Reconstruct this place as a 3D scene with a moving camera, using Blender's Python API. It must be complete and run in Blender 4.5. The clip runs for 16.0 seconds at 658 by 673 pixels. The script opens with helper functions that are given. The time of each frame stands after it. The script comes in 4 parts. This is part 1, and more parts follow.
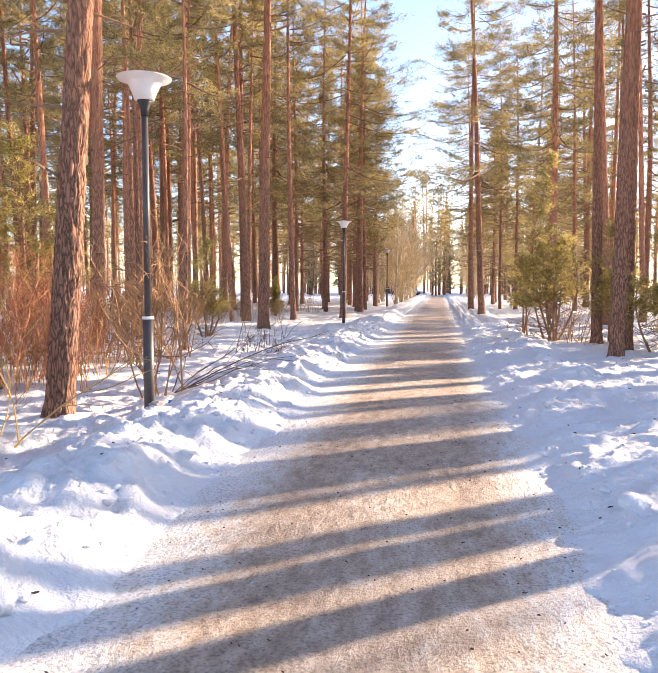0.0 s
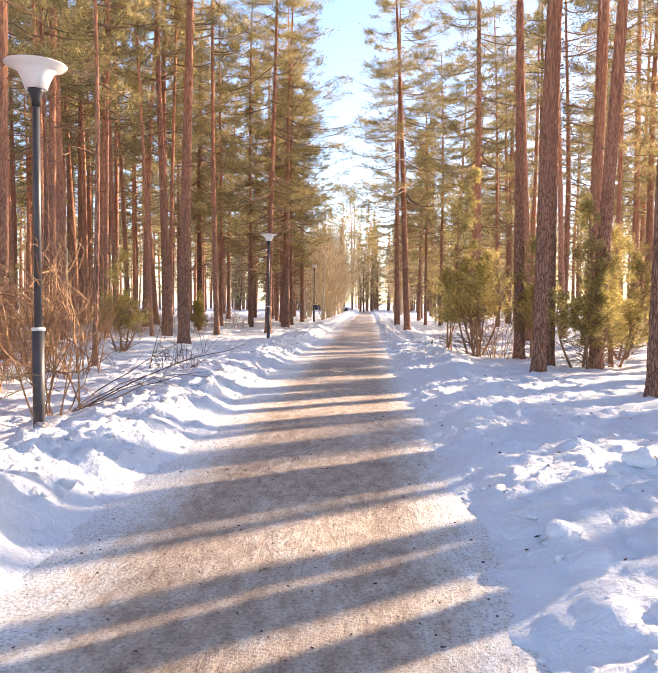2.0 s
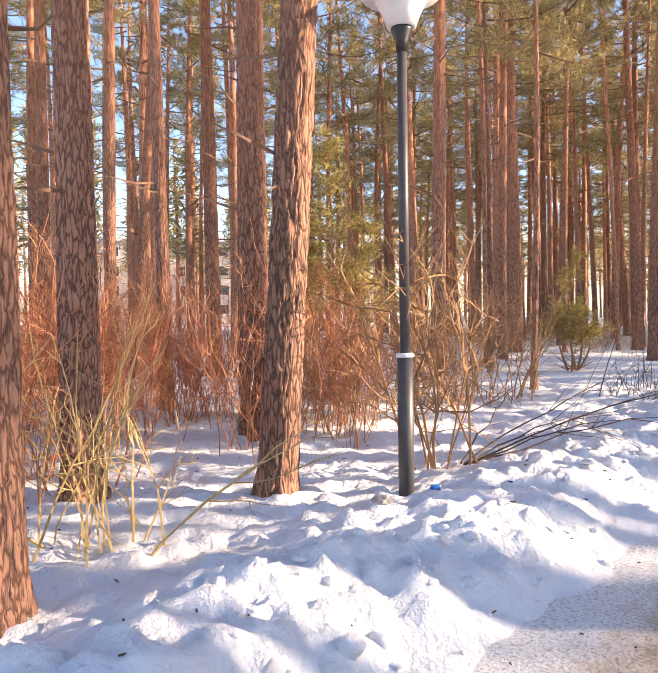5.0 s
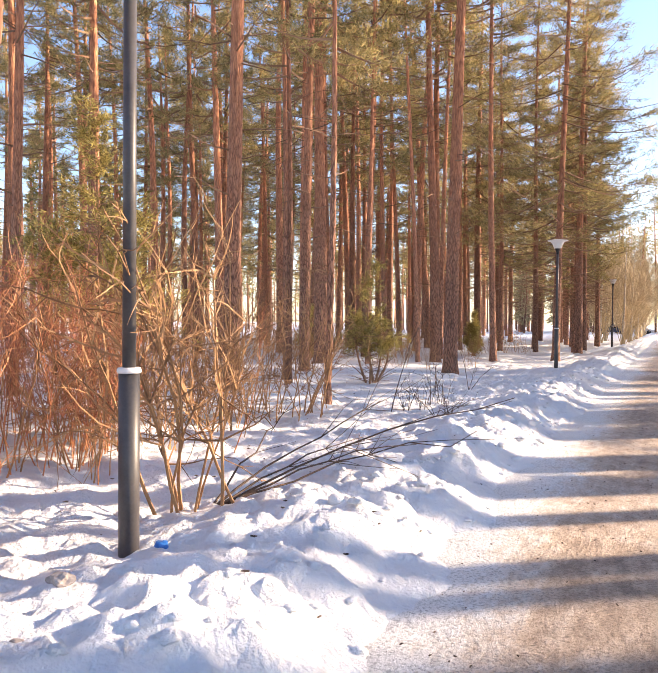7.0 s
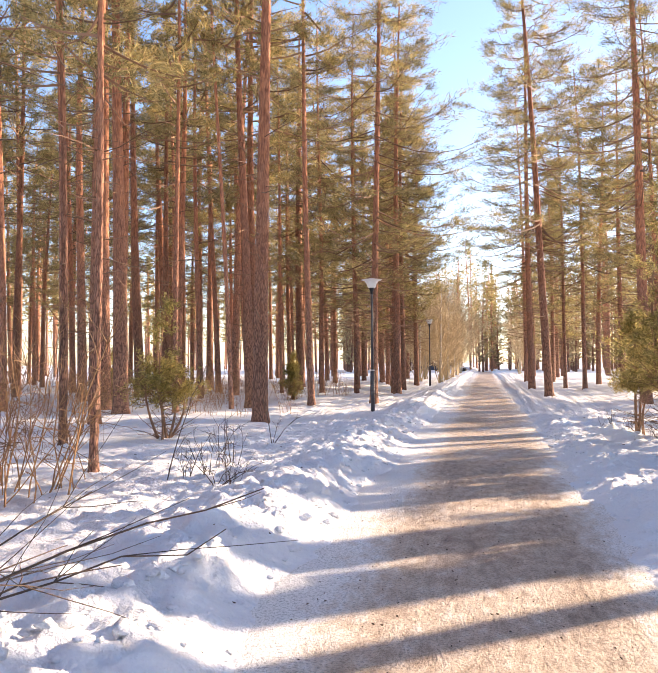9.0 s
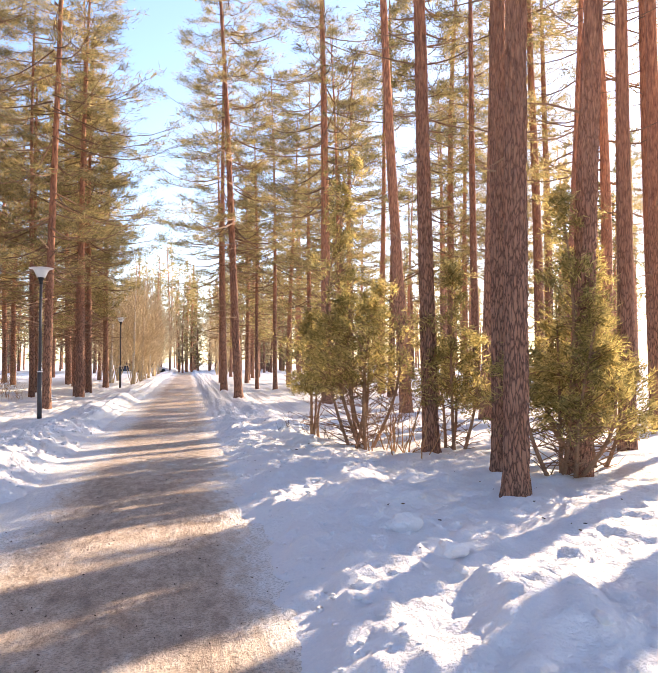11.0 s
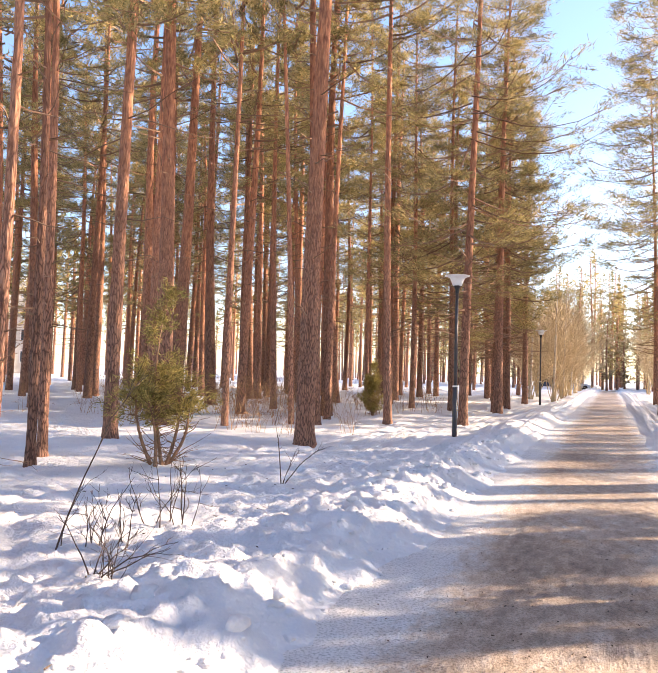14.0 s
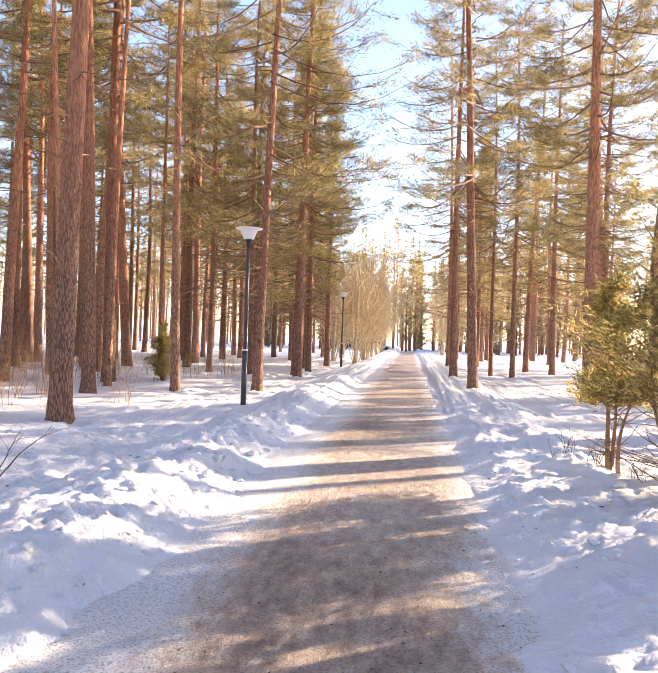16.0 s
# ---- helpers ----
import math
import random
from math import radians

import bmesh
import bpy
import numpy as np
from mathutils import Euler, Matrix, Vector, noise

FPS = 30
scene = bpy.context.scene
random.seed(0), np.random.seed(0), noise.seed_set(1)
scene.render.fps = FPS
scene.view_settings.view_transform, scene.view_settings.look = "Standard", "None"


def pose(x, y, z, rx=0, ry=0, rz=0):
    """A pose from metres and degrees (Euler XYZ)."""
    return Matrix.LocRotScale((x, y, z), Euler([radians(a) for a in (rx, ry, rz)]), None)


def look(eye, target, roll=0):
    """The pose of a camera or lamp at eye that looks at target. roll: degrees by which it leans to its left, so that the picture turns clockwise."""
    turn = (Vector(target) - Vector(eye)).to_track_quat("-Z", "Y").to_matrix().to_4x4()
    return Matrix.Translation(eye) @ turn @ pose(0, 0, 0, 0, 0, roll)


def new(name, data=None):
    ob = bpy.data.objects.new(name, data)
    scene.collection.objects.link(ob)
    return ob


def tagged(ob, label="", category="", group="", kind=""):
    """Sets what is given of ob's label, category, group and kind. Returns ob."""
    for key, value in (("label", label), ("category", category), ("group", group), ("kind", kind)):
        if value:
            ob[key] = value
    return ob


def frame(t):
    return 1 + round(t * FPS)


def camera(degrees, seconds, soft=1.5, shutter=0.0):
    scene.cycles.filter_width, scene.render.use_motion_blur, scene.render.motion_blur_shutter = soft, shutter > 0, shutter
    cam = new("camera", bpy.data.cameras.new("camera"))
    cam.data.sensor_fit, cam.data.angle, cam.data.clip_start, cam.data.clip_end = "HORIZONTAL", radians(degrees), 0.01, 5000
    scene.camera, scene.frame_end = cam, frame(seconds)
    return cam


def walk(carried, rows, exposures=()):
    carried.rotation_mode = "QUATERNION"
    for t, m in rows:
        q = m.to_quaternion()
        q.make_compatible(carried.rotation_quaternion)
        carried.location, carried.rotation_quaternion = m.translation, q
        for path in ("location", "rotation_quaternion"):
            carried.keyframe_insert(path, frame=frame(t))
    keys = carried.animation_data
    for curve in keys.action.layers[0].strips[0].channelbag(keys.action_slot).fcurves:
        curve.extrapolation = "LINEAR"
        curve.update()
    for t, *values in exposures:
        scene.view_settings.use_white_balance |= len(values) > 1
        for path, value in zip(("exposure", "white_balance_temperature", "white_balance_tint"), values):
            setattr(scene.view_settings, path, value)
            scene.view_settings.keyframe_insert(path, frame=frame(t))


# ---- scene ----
# camera and walk
cam = camera(50.0, 16.0, soft=0.9)
PATH = [
    (0, (0.413, 0.084, 1.643), (0.104, 2.055, 1.5), 0.1),
    (0.5, (0.347, 0.375, 1.622), (0.033, 2.35, 1.629), 0.8),
    (1, (0.341, 0.456, 1.627), (0.161, 2.447, 1.656), 0.7),
    (1.5, (0.477, 0.474, 1.665), (0.43, 2.472, 1.569), 2.5),
    (2, (0.521, 0.697, 1.572), (0.411, 2.692, 1.476), 0.6),
    (2.5, (0.495, 1.292, 1.571), (-0.066, 3.201, 1.364), 1.5),
    (3, (0.4, 1.755, 1.558), (-0.532, 3.514, 1.36), 0.9),
    (3.5, (0.212, 2.245, 1.553), (-1.036, 3.805, 1.455), 0.2),
    (5.8, (0.016, 3.928, 1.612), (-1.289, 5.444, 1.565), -0.7),
    (5.9, (-0.049, 3.926, 1.584), (-1.312, 5.476, 1.62), -0.0),
    (6, (-0.059, 4.026, 1.575), (-1.301, 5.593, 1.577), 1.1),
    (6.5, (-0.173, 4.631, 1.493), (-1.243, 6.32, 1.481), -0.5),
    (7, (-0.124, 5.032, 1.557), (-0.997, 6.831, 1.515), 0.5),
    (7.5, (-0.136, 5.449, 1.575), (-0.968, 7.268, 1.606), 2.1),
    (8, (-0.285, 6.08, 1.602), (-0.92, 7.974, 1.711), 1.5),
    (8.5, (-0.097, 6.447, 1.592), (-0.583, 8.385, 1.679), 0.7),
    (9, (-0.039, 7.026, 1.653), (-0.469, 8.978, 1.727), -0.4),
    (9.5, (0.219, 7.332, 1.627), (-0.001, 9.319, 1.686), -2.1),
    (10, (0.477, 7.631, 1.572), (0.382, 9.628, 1.574), -0.1),
    (10.2, (0.618, 7.888, 1.596), (0.661, 9.886, 1.673), -0.3),
    (12.3, (0.245, 8.963, 1.668), (0.755, 10.896, 1.724), 0.3),
    (12.5, (0.239, 9.186, 1.658), (0.676, 11.137, 1.707), 1.1),
    (13, (0.216, 9.909, 1.669), (0.411, 11.897, 1.748), -3.1),
    (13.5, (0.185, 10.587, 1.614), (-0.115, 12.561, 1.741), -1.9),
    (14, (0.219, 11.041, 1.708), (-0.523, 12.896, 1.805), 1.7),
    (14.5, (0.033, 11.652, 1.654), (-0.786, 13.473, 1.766), 2.3),
    (15, (0.107, 12.003, 1.657), (-0.677, 13.843, 1.647), 1.4),
    (15.5, (0.282, 12.636, 1.724), (-0.032, 14.611, 1.681), 1.7),
    (16, (0.367, 12.944, 1.766), (0.138, 14.931, 1.769), 2.0),
]
walk(cam, [(t, look(e, g, r)) for t, e, g, r in PATH], exposures=[(0.0, 1.76, 6340, 20), (6.0, 1.67, 6340, 20), (9.0, 1.69, 6340, 20), (12.5, 1.71, 6340, 20), (14.5, 1.86, 6340, 20), (15.5, 2.02, 6340, 20), (16.0, 1.97, 6340, 20)])

# ---- sky and sun ----
SUN_AZ, SUN_EL = radians(53), radians(19.5)
world = bpy.data.worlds.new("winter_sky")
scene.world = world
world.use_nodes = True
wn = world.node_tree.nodes
sky = wn.new("ShaderNodeTexSky")
sky.sky_type = "NISHITA"
sky.sun_disc = False
sky.sun_elevation, sky.sun_rotation = SUN_EL, SUN_AZ
sky.air_density, sky.dust_density, sky.ozone_density = 1.0, 0.4, 1.5
wn["Background"].inputs["Strength"].default_value = 0.118
world.node_tree.links.new(sky.outputs[0], wn["Background"].inputs["Color"])
sun_dir = Vector((math.sin(SUN_AZ) * math.cos(SUN_EL), math.cos(SUN_AZ) * math.cos(SUN_EL), math.sin(SUN_EL)))
sun_data = bpy.data.lights.new("sun", "SUN")
sun_data.energy, sun_data.angle, sun_data.color = 4.8, radians(0.55), (1.0, 0.79, 0.52)
sun = new("sun", sun_data)
sun.matrix_world = look(sun_dir * 200, (0, 0, 0))


# ---- materials ----
def material(name, colour_a, colour_b, scale=8.0, stretch=(1, 1, 1), rough=0.8, bump=0.3, fine=60.0, bump_dist=0.01, island=0.0, rand=0.0):
    """Two-tone noise material with two scales of variation and a bump."""
    m = bpy.data.materials.new(name)
    m.use_nodes = True
    n, l = m.node_tree.nodes, m.node_tree.links
    b = n["Principled BSDF"]
    tc = n.new("ShaderNodeTexCoord")
    mp = n.new("ShaderNodeMapping")
    mp.inputs["Scale"].default_value = stretch
    l.new(tc.outputs["Object"], mp.inputs[0])
    n1 = n.new("ShaderNodeTexNoise")
    n1.inputs["Scale"].default_value, n1.inputs["Detail"].default_value = scale, 6
    n2 = n.new("ShaderNodeTexNoise")
    n2.inputs["Scale"].default_value, n2.inputs["Detail"].default_value = fine, 3
    l.new(mp.outputs[0], n1.inputs[0])
    l.new(mp.outputs[0], n2.inputs[0])
    mix = n.new("ShaderNodeMath")
    mix.operation = "MULTIPLY_ADD"
    mix.inputs[1].default_value = 0.4
    l.new(n2.outputs[0], mix.inputs[0])
    half = n.new("ShaderNodeMath")
    half.operation = "MULTIPLY"
    half.inputs[1].default_value = 0.6
    l.new(n1.outputs[0], half.inputs[0])
    l.new(half.outputs[0], mix.inputs[2])
    fac = mix.outputs[0]
    if island or rand:
        src = n.new("ShaderNodeNewGeometry").outputs["Random Per Island"] if island else n.new("ShaderNodeObjectInfo").outputs["Random"]
        ad = n.new("ShaderNodeMath")
        ad.operation = "MULTIPLY_ADD"
        ad.inputs[1].default_value = island or rand
        l.new(src, ad.inputs[0])
        sub = n.new("ShaderNodeMath")
        sub.operation = "SUBTRACT"
        sub.inputs[1].default_value = (island or rand) / 2
        l.new(fac, sub.inputs[0])
        l.new(sub.outputs[0], ad.inputs[2])
        fac = ad.outputs[0]
    ramp = n.new("ShaderNodeValToRGB")
    ramp.color_ramp.elements[0].position, ramp.color_ramp.elements[1].position = 0.32, 0.68
    ramp.color_ramp.elements[0].color, ramp.color_ramp.elements[1].color = (*colour_a, 1), (*colour_b, 1)
    l.new(fac, ramp.inputs[0])
    l.new(ramp.outputs[0], b.inputs["Base Color"])
    b.inputs["Roughness"].default_value = rough
    if bump:
        bp = n.new("ShaderNodeBump")
        bp.inputs["Strength"].default_value, bp.inputs["Distance"].default_value = bump, bump_dist
        l.new(mix.outputs[0], bp.inputs["Height"])
        l.new(bp.outputs[0], b.inputs["Normal"])
    return m


def bark_material():
    """Pine bark: grey-brown plates low down, flaking orange higher up."""
    m = bpy.data.materials.new("pine_bark")
    m.use_nodes = True
    n, l = m.node_tree.nodes, m.node_tree.links
    b = n["Principled BSDF"]
    tc = n.new("ShaderNodeTexCoord")
    mp = n.new("ShaderNodeMapping")
    mp.inputs["Scale"].default_value = (16, 16, 3.0)
    l.new(tc.outputs["Object"], mp.inputs[0])
    vo = n.new("ShaderNodeTexVoronoi")
    vo.feature = "DISTANCE_TO_EDGE"
    vo.inputs["Scale"].default_value = 1.6
    nz = n.new("ShaderNodeTexNoise")
    nz.inputs["Scale"].default_value, nz.inputs["Detail"].default_value = 1.5, 8
    l.new(mp.outputs[0], nz.inputs[0])
    add = n.new("ShaderNodeVectorMath")
    add.operation = "MULTIPLY_ADD"
    add.inputs[1].default_value = (0.8, 0.8, 0.8)
    l.new(nz.outputs["Color"], add.inputs[0])
    l.new(mp.outputs[0], add.inputs[2])
    l.new(add.outputs[0], vo.inputs[0])
    low = n.new("ShaderNodeValToRGB")
    low.color_ramp.elements[0].color, low.color_ramp.elements[1].color = (0.088, 0.041, 0.028, 1), (0.40, 0.21, 0.135, 1)
    low.color_ramp.elements[1].position = 0.19
    l.new(vo.outputs["Distance"], low.inputs[0])
    high = n.new("ShaderNodeValToRGB")
    high.color_ramp.elements[0].color, high.color_ramp.elements[1].color = (0.27, 0.105, 0.058, 1), (0.64, 0.29, 0.15, 1)
    high.color_ramp.elements[0].position, high.color_ramp.elements[1].position = 0.35, 0.65
    l.new(nz.outputs[0], high.inputs[0])
    sep = n.new("ShaderNodeSeparateXYZ")
    l.new(tc.outputs["Object"], sep.inputs[0])
    mr = n.new("ShaderNodeMapRange")
    mr.inputs["From Min"].default_value, mr.inputs["From Max"].default_value = 2.2, 9.0
    l.new(sep.outputs[2], mr.inputs[0])
    mx = n.new("ShaderNodeMix")
    mx.data_type = "RGBA"
    l.new(mr.outputs[0], mx.inputs["Factor"])
    l.new(low.outputs[0], mx.inputs["A"])
    l.new(high.outputs[0], mx.inputs["B"])
    info = n.new("ShaderNodeObjectInfo")
    hsv = n.new("ShaderNodeHueSaturation")
    vr = n.new("ShaderNodeMapRange")
    vr.inputs["To Min"].default_value, vr.inputs["To Max"].default_value = 0.7, 1.2
    l.new(info.outputs["Random"], vr.inputs[0])
    l.new(vr.outputs[0], hsv.inputs["Value"])
    l.new(mx.outputs["Result"], hsv.inputs["Color"])
    l.new(hsv.outputs[0], b.inputs["Base Color"])
    b.inputs["Roughness"].default_value = 0.9
    hm = n.new("ShaderNodeMath")
    hm.operation = "MULTIPLY_ADD"
    hm.inputs[1].default_value = 0.4
    l.new(nz.outputs[0], hm.inputs[0])
    l.new(vo.outputs["Distance"], hm.inputs[2])
    bp = n.new("ShaderNodeBump")
    bp.inputs["Strength"].default_value, bp.inputs["Distance"].default_value = 0.9, 0.03
    l.new(hm.outputs[0], bp.inputs["Height"])
    l.new(bp.outputs[0], b.inputs["Normal"])
    return m


def snow_material():
    """Old snow: crumbly lumps, crust and fine grain in the relief."""
    m = material("snow", (0.72, 0.74, 0.78), (0.84, 0.84, 0.84), 1.2, rough=0.75, bump=0.6, fine=38.0, bump_dist=0.03)
    n, l = m.node_tree.nodes, m.node_tree.links
    b = n["Principled BSDF"]
    tc = n.new("ShaderNodeTexCoord")
    lumps = n.new("ShaderNodeTexNoise")
    lumps.inputs["Scale"].default_value, lumps.inputs["Detail"].default_value, lumps.inputs["Roughness"].default_value = 7.0, 7, 0.62
    l.new(tc.outputs["Object"], lumps.inputs[0])
    bp = n.new("ShaderNodeBump")
    bp.inputs["Strength"].default_value, bp.inputs["Distance"].default_value = 0.7, 0.11
    l.new(lumps.outputs[0], bp.inputs["Height"])
    l.new(b.inputs["Normal"].links[0].from_socket, bp.inputs["Normal"])
    l.new(bp.outputs[0], b.inputs["Normal"])
    return m


def path_material():
    """Trampled icy snow with sand and gravel, whiter towards its ragged edges."""
    m = bpy.data.materials.new("trampled_path")
    m.use_nodes = True
    n, l = m.node_tree.nodes, m.node_tree.links
    b = n["Principled BSDF"]
    tc = n.new("ShaderNodeTexCoord")
    big = n.new("ShaderNodeTexNoise")
    big.inputs["Scale"].default_value, big.inputs["Detail"].default_value = 0.7, 6
    mid = n.new("ShaderNodeTexNoise")
    mid.inputs["Scale"].default_value, mid.inputs["Detail"].default_value = 9, 8
    mid.inputs["Roughness"].default_value = 0.7
    grit = n.new("ShaderNodeTexNoise")
    grit.inputs["Scale"].default_value, grit.inputs["Detail"].default_value = 48, 6
    grit.inputs["Roughness"].default_value = 0.7
    mp = n.new("ShaderNodeMapping")
    mp.inputs["Scale"].default_value = (1.0, 0.45, 1.0)
    l.new(tc.outputs["Object"], mp.inputs[0])
    for x in (big, mid):
        l.new(mp.outputs[0], x.inputs[0])
    l.new(tc.outputs["Object"], grit.inputs[0])
    sep = n.new("ShaderNodeSeparateXYZ")
    l.new(tc.outputs["Object"], sep.inputs[0])
    ax = n.new("ShaderNodeMath")
    ax.operation = "ABSOLUTE"
    l.new(sep.outputs[0], ax.inputs[0])
    edge = n.new("ShaderNodeMapRange")
    edge.inputs["From Min"].default_value, edge.inputs["From Max"].default_value = 0.70, 1.42
    edge.inputs["To Max"].default_value = 0.34
    l.new(ax.outputs[0], edge.inputs[0])
    a1 = n.new("ShaderNodeMath")
    a1.operation = "MULTIPLY_ADD"
    a1.inputs[1].default_value = 0.62
    l.new(mid.outputs[0], a1.inputs[0])
    a0 = n.new("ShaderNodeMath")
    a0.operation = "MULTIPLY"
    a0.inputs[1].default_value = 0.42
    l.new(big.outputs[0], a0.inputs[0])
    l.new(a0.outputs[0], a1.inputs[2])
    a2 = n.new("ShaderNodeMath")
    l.new(a1.outputs[0], a2.inputs[0])
    l.new(edge.outputs[0], a2.inputs[1])
    ramp = n.new("ShaderNodeValToRGB")
    cr = ramp.color_ramp
    cr.elements[0].position, cr.elements[0].color = 0.36, (0.21, 0.15, 0.115, 1)
    cr.elements[1].position, cr.elements[1].color = 0.76, (0.84, 0.83, 0.82, 1)
    e = cr.elements.new(0.47)
    e.color = (0.42, 0.315, 0.235, 1)
    e = cr.elements.new(0.56)
    e.color = (0.58, 0.47, 0.375, 1)
    e = cr.elements.new(0.66)
    e.color = (0.72, 0.66, 0.60, 1)
    l.new(a2.outputs[0], ramp.inputs[0])
    dark = n.new("ShaderNodeMapRange")
    dark.inputs["From Min"].default_value, dark.inputs["From Max"].default_value = 0.36, 0.52
    dark.inputs["To Min"].default_value, dark.inputs["To Max"].default_value = 0.5, 1.04
    l.new(grit.outputs[0], dark.inputs[0])
    mul = n.new("ShaderNodeMix")
    mul.data_type, mul.blend_type = "RGBA", "MULTIPLY"
    mul.inputs["Factor"].default_value = 1.0
    l.new(ramp.outputs[0], mul.inputs["A"])
    l.new(dark.outputs[0], mul.inputs["B"])
    l.new(mul.outputs["Result"], b.inputs["Base Color"])
    rr = n.new("ShaderNodeMapRange")
    rr.inputs["To Min"].default_value, rr.inputs["To Max"].default_value = 0.35, 0.85
    l.new(mid.outputs[0], rr.inputs[0])
    l.new(rr.outputs[0], b.inputs["Roughness"])
    bp = n.new("ShaderNodeBump")
    bp.inputs["Strength"].default_value, bp.inputs["Distance"].default_value = 1.0, 0.045
    hs = n.new("ShaderNodeMath")
    hs.operation = "MULTIPLY_ADD"
    hs.inputs[1].default_value = 0.35
    l.new(grit.outputs[0], hs.inputs[0])
    l.new(mid.outputs[0], hs.inputs[2])
    l.new(hs.outputs[0], bp.inputs["Height"])
    l.new(bp.outputs[0], b.inputs["Normal"])
    return m


SNOW, TRAIL, BARK = snow_material(), path_material(), bark_material()


def leafy(name, a, b, translucent=0.35, island=0.5):
    """Needles: matt, letting some light through."""
    m = material(name, a, b, 0.6, rough=0.7, bump=0.0, fine=4.0, island=island)
    n, l = m.node_tree.nodes, m.node_tree.links
    p = n["Principled BSDF"]
    tr = n.new("ShaderNodeBsdfTranslucent")
    l.new(p.inputs["Base Color"].links[0].from_socket, tr.inputs[0])
    mixer = n.new("ShaderNodeMixShader")
    mixer.inputs[0].default_value = translucent
    l.new(p.outputs[0], mixer.inputs[1])
    l.new(tr.outputs[0], mixer.inputs[2])
    l.new(mixer.outputs[0], n["Material Output"].inputs[0])
    return m


NEEDLES = leafy("pine_needles", (0.19, 0.165, 0.06), (0.55, 0.43, 0.185), 0.58)
JUNIPER = leafy("juniper_needles", (0.22, 0.185, 0.06), (0.66, 0.53, 0.20), 0.65)
SPRUCE = leafy("spruce_needles", (0.22, 0.19, 0.06), (0.66, 0.53, 0.18), 0.65)
DEAD = material("dead_twigs", (0.16, 0.09, 0.05), (0.36, 0.21, 0.12), 3, rough=0.85, bump=0.2, island=0.4)
RED_TWIG = material("red_twigs", (0.30, 0.09, 0.045), (0.60, 0.27, 0.11), 2, rough=0.6, bump=0.1, island=0.7)
YELLOW_TWIG = material("yellow_twigs", (0.36, 0.24, 0.08), (0.62, 0.44, 0.18), 2, rough=0.6, bump=0.1, island=0.6)
BROWN_TWIG = material("brown_twigs", (0.20, 0.105, 0.045), (0.48, 0.27, 0.12), 2, rough=0.7, bump=0.1, island=0.7)
DARK_TWIG = material("dark_twigs", (0.035, 0.022, 0.016), (0.12, 0.075, 0.05), 2, rough=0.7, bump=0.1, island=0.6)
BIRCH_TWIG = material("pale_birch_twigs", (0.40, 0.30, 0.16), (0.66, 0.52, 0.31), 2, rough=0.7, bump=0.1, island=0.5)
POLE = material("dark_painted_steel", (0.045, 0.042, 0.045), (0.08, 0.075, 0.075), 6, rough=0.45, bump=0.08, bump_dist=0.003)
BLACK = material("black_plastic", (0.012, 0.012, 0.013), (0.025, 0.025, 0.026), 9, rough=0.4, bump=0.05)
SHADE = material("white_acrylic_shade", (0.72, 0.71, 0.68), (0.82, 0.81, 0.79), 5, rough=0.3, bump=0.03)


# ---- mesh helpers ----
def part(name, mesh_or_bm, mat, parent, label=""):
    """One mesh object under a thing or a part."""
    if isinstance(mesh_or_bm, bmesh.types.BMesh):
        me = bpy.data.meshes.new(name)
        mesh_or_bm.to_mesh(me)
        mesh_or_bm.free()
    else:
        me = mesh_or_bm
    if not me.materials:
        me.materials.append(mat)
    ob = new(name, me)
    ob.parent = parent
    if label:
        ob["label"] = label
    return ob


def mesh_from(name, verts, faces, mat, smooth=True):
    me = bpy.data.meshes.new(name)
    me.from_pydata([tuple(v) for v in verts], [], faces)
    me.materials.append(mat)
    if smooth:
        me.polygons.foreach_set("use_smooth", [True] * len(me.polygons))
    me.update()
    return me


def mesh_tris(name, tri_array, mat):
    """A mesh from an (n, 3, 3) array of loose triangles."""
    n = len(tri_array)
    me = bpy.data.meshes.new(name)
    me.vertices.add(3 * n)
    me.vertices.foreach_set("co", np.asarray(tri_array, dtype=np.float32).ravel())
    me.loops.add(3 * n)
    me.loops.foreach_set("vertex_index", np.arange(3 * n, dtype=np.int32))
    me.polygons.add(n)
    me.polygons.foreach_set("loop_start", np.arange(0, 3 * n, 3, dtype=np.int32))
    me.update(calc_edges=True)
    me.materials.append(mat)
    return me


def lattice(ix, iy, seed):
    h = (ix * 374761393 + iy * 668265263 + seed * 974711) & 0x7FFFFFFF
    h = (h ^ (h >> 13)) * 1274126177 & 0x7FFFFFFF
    return ((h ^ (h >> 16)) & 0xFFFF) / 65535.0


def vnoise(x, y, seed=0):
    """Smooth value noise in 0..1 on arrays."""
    x0, y0 = np.floor(x).astype(np.int64), np.floor(y).astype(np.int64)
    fx, fy = x - x0, y - y0
    fx, fy = fx * fx * (3 - 2 * fx), fy * fy * (3 - 2 * fy)
    a, b = lattice(x0, y0, seed), lattice(x0 + 1, y0, seed)
    c, d = lattice(x0, y0 + 1, seed), lattice(x0 + 1, y0 + 1, seed)
    return (a * (1 - fx) + b * fx) * (1 - fy) + (c * (1 - fx) + d * fx) * fy


